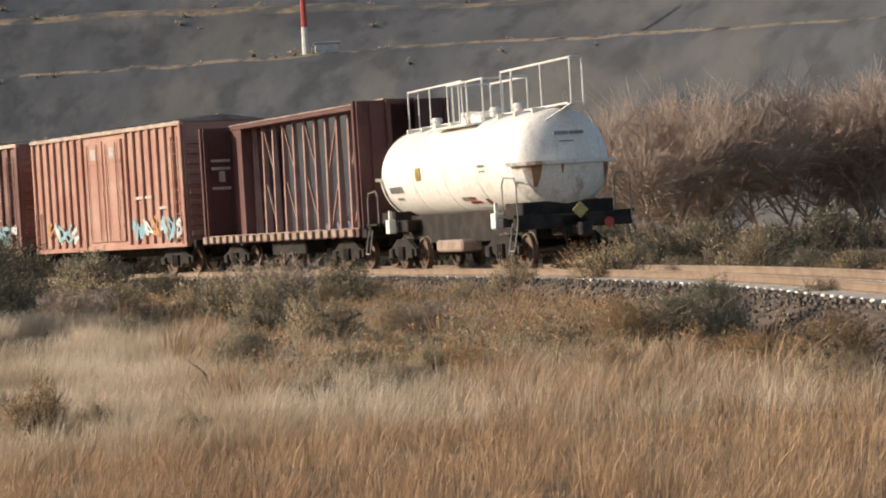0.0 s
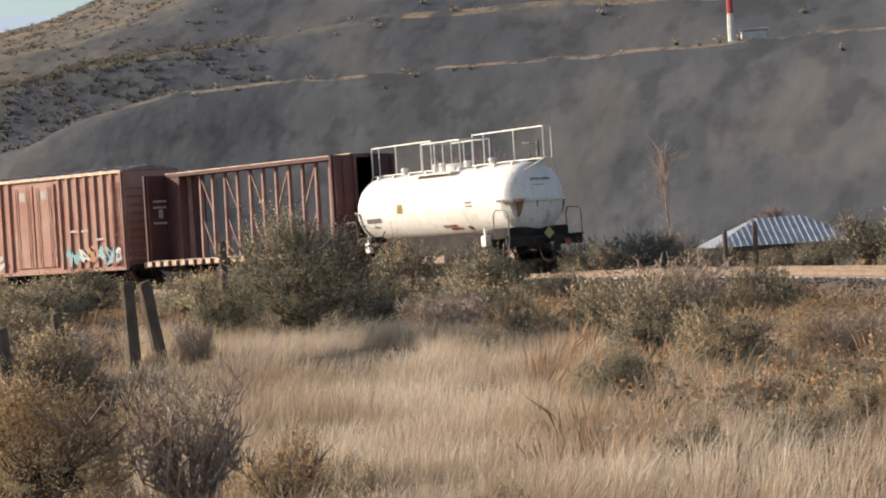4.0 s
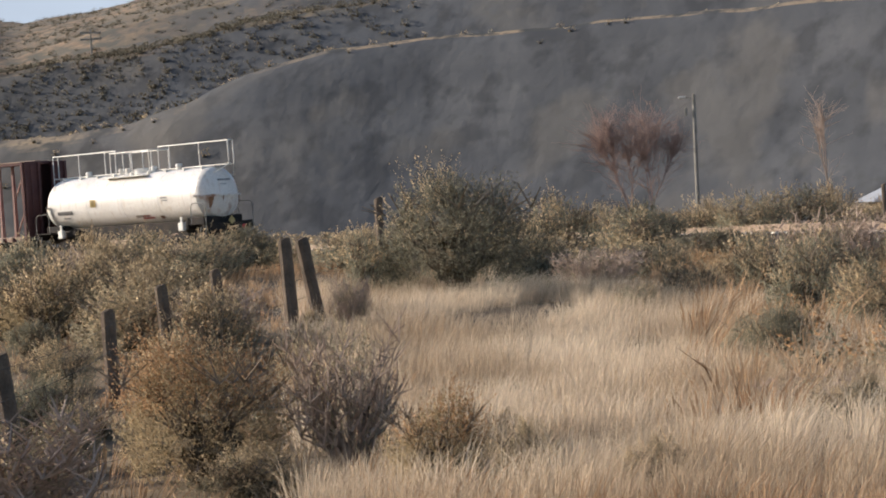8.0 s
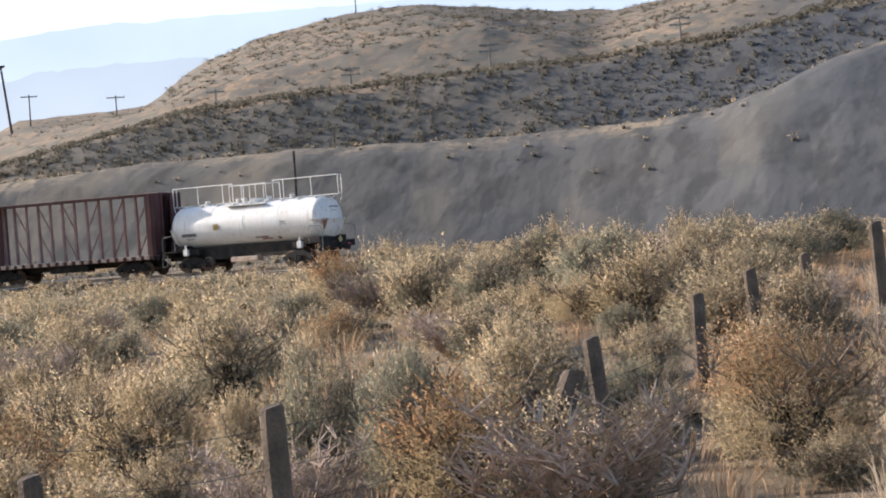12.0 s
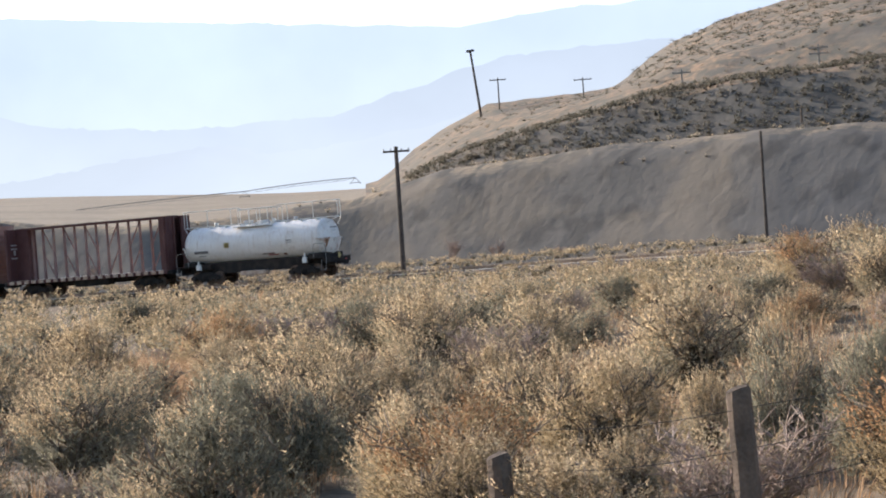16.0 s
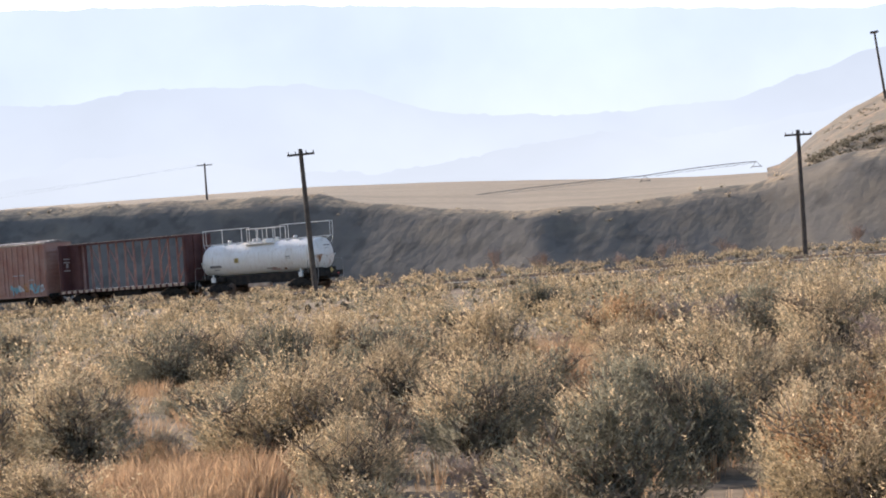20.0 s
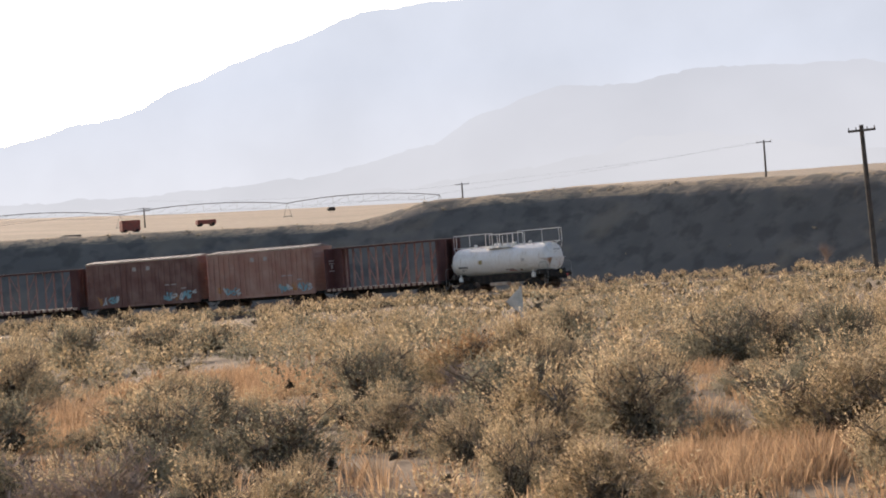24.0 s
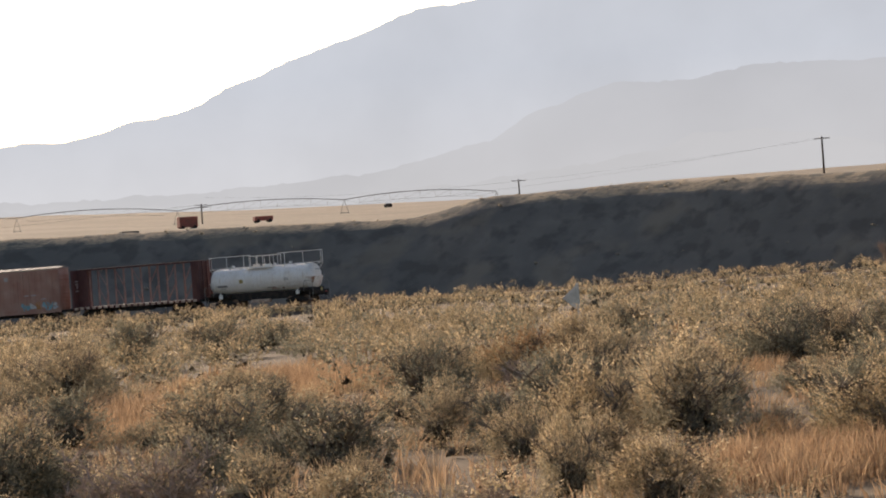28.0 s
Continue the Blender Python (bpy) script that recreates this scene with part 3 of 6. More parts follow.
# ---- railway ----
def railway():
    for side in (-0.7535, 0.7535):
        bm = bmesh.new()
        prof = [(-0.07, -0.175), (0.07, -0.175), (0.07, -0.16), (0.012, -0.14), (0.012, -0.045), (0.036, -0.038), (0.036, 0.0), (-0.036, 0.0), (-0.036, -0.038), (-0.012, -0.045), (-0.012, -0.14), (-0.07, -0.16)]
        prev = None
        for s in np.arange(-85, 401, 3.0):
            ring = [bm.verts.new(on_track(s, side + dy, dz)[0]) for dy, dz in prof]
            if prev:
                for i in range(len(prof)):
                    j = (i + 1) % len(prof)
                    bm.faces.new((prev[i], prev[j], ring[j], ring[i]))
            prev = ring
        bmesh.ops.recalc_face_normals(bm, faces=bm.faces)
        tagged(part("rail", bm, M_RAIL), "rust-brown steel rail with a worn bright head", "rail", "rails of the line")
    # stone bed
    bm = bmesh.new()
    prof = [(-3.9, -1.0), (-2.9, -0.62), (-2.0, -0.25), (-1.7, -0.20), (1.7, -0.20), (2.0, -0.25), (2.9, -0.62), (3.9, -1.0)]
    prev = None
    for s in np.arange(-85, 401, 1.5):
        ring = [bm.verts.new(on_track(s, dy + 0.12 * noise.noise((s * 0.5, dy, 0)), dz + 0.07 * noise.noise((s * 0.7, dy, 5)))[0]) for dy, dz in prof]
        if prev:
            for i in range(len(prof) - 1):
                bm.faces.new((prev[i], prev[i + 1], ring[i + 1], ring[i]))
        prev = ring
    bmesh.ops.recalc_face_normals(bm, faces=bm.faces)
    bed = tagged(part("track_bed", bm, M_BALLAST), "grey-brown stone ballast bed under the rails", "track bed", "", "structure")
    # loose stones on the near shoulder
    rng = np.random.default_rng(5)
    verts, faces = [], []
    base = np.array([(1, 0, 0), (-1, 0, 0), (0, 1, 0), (0, -1, 0), (0, 0, 1), (0, 0, -1)], float)
    tri = [(0, 2, 4), (2, 1, 4), (1, 3, 4), (3, 0, 4), (2, 0, 5), (1, 2, 5), (3, 1, 5), (0, 3, 5)]
    for _ in range(6000):
        s = rng.uniform(-60, 60)
        dy = rng.uniform(1.5, 3.1)
        up = np.interp(dy, [1.7, 2.0, 2.9, 3.9], [-0.2, -0.25, -0.62, -1.0])
        c = np.array(on_track(s, dy, up + 0.02)[0])
        k = len(verts)
        verts += [tuple(c + b * rng.uniform(0.03, 0.065, 3)) for b in base]
        faces += [tuple(k + i for i in f) for f in tri]
    tagged(from_arrays("ballast_stones", verts, faces, M_STONE), "loose grey and brown ballast stones on the shoulder", "stones", "", "stuff")
    # sleepers
    bm = bmesh.new()
    box(bm, -0.115, 0.115, -1.3, 1.3, -0.30, -0.165, bevel=0.012)
    me = bpy.data.meshes.new("sleeper")
    bm.to_mesh(me)
    bm.free()
    me.materials.append(M_TIE)
    rows = np.arange(-70, 85, 0.56)
    for s in rows:
        p, h = on_track(s)
        ob = new("sleeper", me)
        ob.parent = bed
        ob.matrix_basis = pose(*p, 0, 0, math.degrees(h) + 90 + rng.uniform(-0.7, 0.7))
    verts, faces = [], []
    for s in np.arange(85.5, 400, 0.56):
        p, h = on_track(s)
        m = pose(*p, 0, 0, math.degrees(h) + 90)
        k = len(verts)
        verts += [tuple(m @ v.co) for v in me.vertices]
        faces += [tuple(k + i for i in f.vertices) for f in me.polygons]
    ob = from_arrays("far_sleepers", verts, faces, M_TIE, bed)
    ob["kind"] = "stuff"


railway()


# ---- rolling stock: x ahead, y to the left, z up from the rail head ----
SPIN = []


def wheelset_mesh():
    out = []
    for y in (-0.755, 0.755):
        bm = bmesh.new()
        sg = 1 if y > 0 else -1
        lathe(bm, [(0.07 * sg, 0.0), (0.07 * sg, 0.13), (0.02 * sg, 0.16), (0.0, 0.33), (0.065 * sg, 0.37), (0.065 * sg, 0.42), (-0.05 * sg, 0.425), (-0.055 * sg, 0.452), (-0.075 * sg, 0.452), (-0.075 * sg, 0.36), (-0.03 * sg, 0.33), (-0.03 * sg, 0.15), (-0.09 * sg, 0.13), (-0.09 * sg, 0.0)], 24)
        bmesh.ops.rotate(bm, matrix=Matrix.Rotation(radians(90), 3, "Z"), verts=bm.verts)
        bmesh.ops.translate(bm, vec=(0, y, 0), verts=bm.verts)
        out.append(bm)
    bm = bmesh.new()
    rod(bm, (0, -0.95, 0), (0, 0.95, 0), 0.085, n=10)
    return out, bm


def bogie(parent, x, spin):
    """A two-axle truck: side frames with springs, bolster, two wheelsets."""
    tr = new("truck")
    tr.parent = parent
    tr.location = (x, 0, 0)
    for y in (-1.0, 1.0):
        bm = bmesh.new()
        sg = 1 if y > 0 else -1
        pts = [(-1.15, 0.36), (-1.15, 0.56), (-0.95, 0.60), (-0.45, 0.82), (0.45, 0.82), (0.95, 0.60), (1.15, 0.56), (1.15, 0.36), (0.85, 0.36), (0.80, 0.46), (0.38, 0.30), (0.30, 0.22), (-0.30, 0.22), (-0.38, 0.30), (-0.80, 0.46), (-0.85, 0.36)]
        f = bm.faces.new([bm.verts.new((a, y, b)) for a, b in pts])
        r = bmesh.ops.extrude_face_region(bm, geom=[f])
        bmesh.ops.translate(bm, vec=(0, 0.12 * sg, 0), verts=[v for v in r["geom"] if isinstance(v, bmesh.types.BMVert)])
        for a in (-0.86, 0.86):
            box(bm, a - 0.14, a + 0.14, min(y, y + 0.2 * sg), max(y, y + 0.2 * sg), 0.31, 0.56, bevel=0.02)
        for a in (-0.16, 0.0, 0.16):
            rod(bm, (a, y + 0.16 * sg, 0.28), (a, y + 0.16 * sg, 0.62), 0.06, n=8)
        bmesh.ops.recalc_face_normals(bm, faces=bm.faces)
        part("side_frame", bm, M_BLACK, tr)
    bm = bmesh.new()
    box(bm, -0.2, 0.2, -1.1, 1.1, 0.5, 0.8, bevel=0.03)
    part("bolster", bm, M_BLACK, tr)
    for a in (-0.86, 0.86):
        (w0, w1), ax = wheelset_mesh()
        for other in (w1, ax):
            me = bpy.data.meshes.new("t")
            other.to_mesh(me)
            other.free()
            w0.from_mesh(me)
            bpy.data.meshes.remove(me)
        ws = part("wheelset", w0, M_STEEL, tr, smooth=False)
        ws.location = (a, 0, 0.425)
        if spin:
            SPIN.append((ws, a))
    return tr


def coupler(parent, x, sg):
    bm = bmesh.new()
    box(bm, min(x, x + 0.55 * sg), max(x, x + 0.55 * sg), -0.09, 0.09, 0.79, 0.97, bevel=0.02)
    box(bm, min(x + 0.45 * sg, x + 0.72 * sg), max(x + 0.45 * sg, x + 0.72 * sg), -0.16, 0.14, 0.72, 1.03, bevel=0.04)
    pipe(bm, [(x, 0.25, 0.85), (x + 0.25 * sg, 0.3, 0.5), (x + 0.5 * sg, 0.25, 0.38), (x + 0.65 * sg, 0.12, 0.42)], 0.025)
    part("coupler", bm, M_BLACK, parent)


def ladder(parent, x, y, z0, z1, across="x", w=0.4, mat=None, name="ladder", n=5):
    bm = bmesh.new()
    d = Vector((w / 2, 0, 0)) if across == "x" else Vector((0, w / 2, 0))
    c = Vector((x, y, 0))
    for s in (-1, 1):
        rod(bm, c + s * d + Vector((0, 0, z0)), c + s * d + Vector((0, 0, z1)), 0.018)
    for i in range(n):
        z = z0 + (z1 - z0) * (i + 0.5) / n
        rod(bm, c - d + Vector((0, 0, z)), c + d + Vector((0, 0, z)), 0.014)
    part(name, bm, mat or M_BLACK, parent)


def plate_bars(parent, name, bars, mat, label=""):
    bm = bmesh.new()
    for b in bars:
        box(bm, *b)
    return part(name, bm, mat, parent, label)


TANK_R, TANK_Z, TANK_H = 1.20, 2.54, 5.1


def tank_car():
    car = thing("tank_car", "white railway tank car with top railings and rust-stained ends", "tank car", "wagons of the train")
    H = TANK_H
    bm = bmesh.new()
    prof = [(-H - 0.62, 0.0)]
    for k in range(1, 9):
        a = k / 8 * math.pi / 2
        prof.append((-H - 0.62 * math.cos(a), TANK_R * math.sin(a)))
    prof += [(-H + 0.02, TANK_R), (-2.6, TANK_R), (0.0, TANK_R), (2.6, TANK_R)]
    prof += [(-x, r) for x, r in prof[:10]][::-1]
    lathe(bm, prof, 56)
    bmesh.ops.translate(bm, vec=(0, 0, TANK_Z), verts=bm.verts)
    shell = part("shell", bm, M_WHITE, car, smooth=True)
    for x in (-H + 0.05, -2.5, 0.0, 2.5, H - 0.05):
        bm = bmesh.new()
        lathe(bm, [(x - 0.05, TANK_R - 0.01), (x - 0.05, TANK_R + 0.008), (x + 0.05, TANK_R + 0.008), (x + 0.05, TANK_R - 0.01)], 56)
        bmesh.ops.translate(bm, vec=(0, 0, TANK_Z), verts=bm.verts)
        part("jacket_band", bm, M_WHITE, shell, smooth=False)
    for sg in (-1, 1):
        # half-height head shield hugging the tank end, with its straight upper ledge
        bm = bmesh.new()
        R2 = TANK_R + 0.05

        def face_x(y, z):
            return sg * (H + 0.05 + 0.66 * math.sqrt(max(0.0, 1 - (y * y + z * z) / (R2 * R2))))

        rings = []
        for i in range(9):
            rho = R2 * i / 8
            rings.append([bm.verts.new((face_x(rho * math.cos(a), rho * math.sin(a)), rho * math.cos(a), TANK_Z + min(-0.10, rho * math.sin(a)))) for a in (math.pi + math.pi * k / 24 for k in range(25))])
        for a, b in zip(rings, rings[1:]):
            for k in range(24):
                try:
                    bm.faces.new((a[k], a[k + 1], b[k + 1], b[k]))
                except ValueError:
                    pass
        rim = rings[-1]
        inner = [bm.verts.new((v.co.x - sg * 0.12, v.co.y, v.co.z)) for v in rim]
        for k in range(24):
            bm.faces.new((rim[k], rim[k + 1], inner[k + 1], inner[k]))
        bmesh.ops.remove_doubles(bm, verts=bm.verts, dist=0.002)
        bmesh.ops.recalc_face_normals(bm, faces=bm.faces)
        hs = part("head_shield", bm, M_RUSTY_WHITE, car, "rust-stained white half head shield")
        bm = bmesh.new()
        prev = None
        for i in range(17):
            y = -1.36 + 2.72 * i / 16
            x = face_x(y, 0.1)
            ring = [bm.verts.new((x + sg * a, y, TANK_Z - 0.09 + b)) for a, b in ((-0.05, -0.04), (0.09, -0.04), (0.09, 0.045), (-0.05, 0.045))]
            if prev:
                for k in range(4):
                    bm.faces.new((prev[k], prev[(k + 1) % 4], ring[(k + 1) % 4], ring[k]))
            prev = ring
        bmesh.ops.recalc_face_normals(bm, faces=bm.faces)
        part("ledge", bm, M_RUSTY_WHITE, hs, "rust-streaked white ledge")
        for y, w, h in ((-0.98, 0.20, 0.42), (0.80, 0.26, 0.50), (0.2, 0.08, 0.22)):
            bm = bmesh.new()
            zt = -0.14
            cols = []
            for k in range(6):
                z = zt - h * k / 5
                ww = w * (0.5 - 0.36 * (k / 5) ** 1.5)
                cols.append([bm.verts.new((face_x(y + q, z) + sg * 0.006, y + q, TANK_Z + z)) for q in (-ww, 0.0, ww * 0.8)])
            for a, b in zip(cols, cols[1:]):
                for k in range(2):
                    bm.faces.new((a[k], a[k + 1], b[k + 1], b[k]))
            part("rust_stain", bm, M_RUST, hs)
        # end sill, draft gear and platform with hand rails
        bm = bmesh.new()
        xe = sg * (H + 0.75)
        box(bm, min(xe, xe - sg * 0.2), max(xe, xe - sg * 0.2), -1.45, 1.45, 0.92, 1.25, bevel=0.02)
        box(bm, min(xe, xe - sg * 2.6), max(xe, xe - sg * 2.6), -0.32, 0.32, 0.75, 1.2, bevel=0.02)
        box(bm, min(xe - sg * 1.4, xe - sg * 2.4), max(xe - sg * 1.4, xe - sg * 2.4), -1.1, 1.1, 1.0, 1.32, bevel=0.03)
        box(bm, min(xe - sg * 0.35, xe - sg * 1.5), max(xe - sg * 0.35, xe - sg * 1.5), -1.15, 1.15, 1.18, TANK_Z - 0.82 * TANK_R, bevel=0.03)
        part("end_sill", bm, M_BLACK, car)
        for y in (-1.42, 1.42):
            bm = bmesh.new()
            s2 = 1 if y > 0 else -1
            x0 = xe + sg * 0.05
            pipe(bm, [(x0, y, 1.1), (x0, y, 1.95), (x0 - sg * 0.12, y, 2.12), (x0 - sg * 0.8, y, 2.16), (x0 - sg * 0.95, y, 2.0), (x0 - sg * 0.95, y, 1.2)], 0.02)
            pipe(bm, [(x0, y, 1.1), (x0, y + 0.12 * s2, 0.45), (x0 - sg * 0.35, y + 0.12 * s2, 0.45), (x0 - sg * 0.35, y, 1.1)], 0.02)
            part("end_handrail", bm, M_GREYPOLE, car)
        for y in (-1.5, 1.05):
            bm = bmesh.new()
            box(bm, min(xe + sg * 0.02, xe - sg * 1.0), max(xe + sg * 0.02, xe - sg * 1.0), y, y + 0.45, 1.22, 1.27)
            part("end_step", bm, M_BLACK, car)
        # white bracket at the bolster
        for y in (-1.32, 1.32):
            bm = bmesh.new()
            xb = sg * (H - 0.9)
            box(bm, xb - 0.16, xb + 0.16, y - 0.1, y + 0.1, 0.98, 1.35, bevel=0.02)
            box(bm, xb - 0.05, xb + 0.05, y - 0.04, y + 0.04, 1.3, 1.6)
            part("jacking_pad", bm, M_WHITE_TRIM, car)
        coupler(car, xe, sg)
        bogie(car, sg * 3.9, True)
        # diamond placard on the sill, round red marker
        bm = bmesh.new()
        box(bm, xe + sg * 0.02 - 0.01, xe + sg * 0.02 + 0.01, -0.14, 0.14, -0.14, 0.14)
        bmesh.ops.rotate(bm, matrix=Matrix.Rotation(radians(45), 3, "X"), verts=bm.verts, cent=(xe, 0, 0))
        bmesh.ops.translate(bm, vec=(0, -0.15, 1.32), verts=bm.verts)
        part("placard", bm, M_YELLOW, car)
        bm = bmesh.new()
        rod(bm, (xe + sg * 0.03, -0.85, 1.0), (xe + sg * 0.06, -0.85, 1.0), 0.12, n=14)
        part("marker", bm, M_REDP, car, "round red marker lamp glass")
        # lettering as bars
        plate_bars(car, "lettering", [(sg * (H + 0.545) - 0.02, sg * (H + 0.545) + 0.02, y, y + w, TANK_Z + 0.55, TANK_Z + 0.63) for y, w in ((-0.42, 0.34), (-0.04, 0.36))] + [(sg * (H + 0.58) - 0.02, sg * (H + 0.58) + 0.02, -0.15, 0.2, TANK_Z + 0.38, TANK_Z + 0.41)], M_MARK)
    # centre sill and tank saddles between the trucks
    bm = bmesh.new()
    box(bm, -H, H, -0.7, 0.7, 0.68, TANK_Z - 0.93 * TANK_R, bevel=0.02)
    part("centre_sill", bm, M_BLACK, car)
    bm = bmesh.new()
    box(bm, -0.9, 1.1, 0.55, 1.1, 0.45, 0.75, bevel=0.05)
    part("brake_reservoir", bm, M_BEIGE, car, "pale dusty box under the tank")
    bm = bmesh.new()
    rod(bm, (0, 0, 1.2), (0, 0, 0.55), 0.16, 0.12, 12)
    rod(bm, (0, 0, 0.6), (0, 0.35, 0.6), 0.05, n=8)
    part("bottom_valve", bm, M_BLACK, car)
    # walkway along the top, railing in three groups, cage round the manway
    zt = TANK_Z + TANK_R
    bm = bmesh.new()
    box(bm, -6.0, 6.0, -0.30, 0.06, zt + 0.03, zt + 0.08, bevel=0.008)
    part("running_board", bm, M_WHITE_TRIM, car)
    for x in np.arange(-4.8, 4.9, 1.2):
        bm = bmesh.new()
        box(bm, x - 0.05, x + 0.05, -0.5, 0.5, zt - 0.16, zt + 0.03)
        part("board_bracket", bm, M_WHITE_TRIM, car)
    zr = 4.85
    for x0, x1, cut in ((-6.1, -1.45, (-4.2, -2.2)), (1.55, 6.1, (2.3, 4.2))):
        bm = bmesh.new()
        for x in (x0, x1) + cut:
            rod(bm, (x, 0.0, zt + 0.05), (x, 0.0, zr), 0.026, n=6)
        rod(bm, (x0, 0.0, zr), (x1, 0.0, zr), 0.028, n=6)
        xe = x0 if x0 < -3 else x1
        rod(bm, (xe, 0.0, zr), (xe, -0.30, zr), 0.028, n=6)
        rod(bm, (xe, -0.30, zr), (xe, -0.30, zt + 0.05), 0.026, n=6)
        sg = 1 if xe > 0 else -1
        rod(bm, (xe, -0.30, zt + 0.05), (xe - sg * 0.55, -0.75, zt - 0.45), 0.024, n=6)
        rod(bm, (xe, 0.0, zt + 0.05), (xe - sg * 0.55, 0.45, zt - 0.3), 0.024, n=6)
        part("railing", bm, M_WHITE_TRIM, car)
    for y in (-0.75, 0.45):
        bm = bmesh.new()
        for x in (-1.3, -0.1, 0.5, 1.4):
            rod(bm, (x, y, zt - 0.2), (x, y, zr - 0.12), 0.026, n=6)
        rod(bm, (-1.3, y, zr - 0.12), (1.4, y, zr - 0.12), 0.028, n=6)
        part("cage_rail", bm, M_WHITE_TRIM, car)
    for x in (-1.3, 1.4):
        bm = bmesh.new()
        rod(bm, (x, -0.75, zr - 0.12), (x, 0.45, zr - 0.12), 0.028, n=6)
        part("cage_bar", bm, M_WHITE_TRIM, car)
    bm = bmesh.new()
    box(bm, -1.4, 1.5, 0.25, 0.95, zt - 0.16, zt - 0.11, bevel=0.008)
    part("platform", bm, M_WHITE_TRIM, car)
    # manway and valves
    bm = bmesh.new()
    rod(bm, (-0.3, 0, zt - 0.1), (-0.3, 0, zt + 0.14), 0.42, n=20)
    rod(bm, (-0.3, 0, zt + 0.14), (-0.3, 0, zt + 0.2), 0.46, 0.36, 20)
    part("manway", bm, M_WHITE_TRIM, car)
    for x in (-1.2, 0.6, 1.05, -2.9, 3.4):
        bm = bmesh.new()
        rod(bm, (x, 0.1, zt - 0.08), (x, 0.1, zt + 0.16), 0.13, n=12)
        rod(bm, (x, 0.1, zt + 0.16), (x, 0.1, zt + 0.26), 0.17, 0.12, 12)
        part("valve", bm, M_WHITE_TRIM, car)
    # placards and lettering bars on each flank
    for sg in (-1, 1):
        def on_side(x0, x1, z0, z1, mat, name):
            b2 = bmesh.new()
            for i in range(4):
                za, zb = z0 + (z1 - z0) * i / 4, z0 + (z1 - z0) * (i + 1) / 4
                q = []
                for x, z in ((x0, za), (x1, za), (x1, zb), (x0, zb)):
                    q.append(b2.verts.new((x, sg * (math.sqrt(max(0.01, TANK_R ** 2 - (z - TANK_Z) ** 2)) + 0.024), z)))
                b2.faces.new(q)
            bmesh.ops.solidify(b2, geom=list(b2.faces), thickness=0.004)
            part(name, b2, mat, car)
        on_side(1.75, 2.15, 2.32, 2.66, M_YELLOW, "placard_holder")
        on_side(3.5, 4.6, 2.05, 2.22, M_MARK, "lettering")
        on_side(3.8, 4.3, 1.86, 1.92, M_MARK, "lettering")
        on_side(-3.2, -2.75, 2.48, 2.54, M_MARK, "lettering")
        on_side(-3.2, -2.8, 2.36, 2.40, M_MARK, "lettering")
        on_side(-1.6, -0.7, 1.70, 1.80, M_PALE, "lettering")
        on_side(-2.55, -2.3, 1.58, 1.72, M_RUST, "rust_patch")
        on_side(-1.9, -1.1, 1.62, 1.68, M_REDP, "red_scrawl")
        on_side(-1.7, -1.2, 1.74, 1.78, M_REDP, "red_scrawl")
    return car


CB_H = 6.6


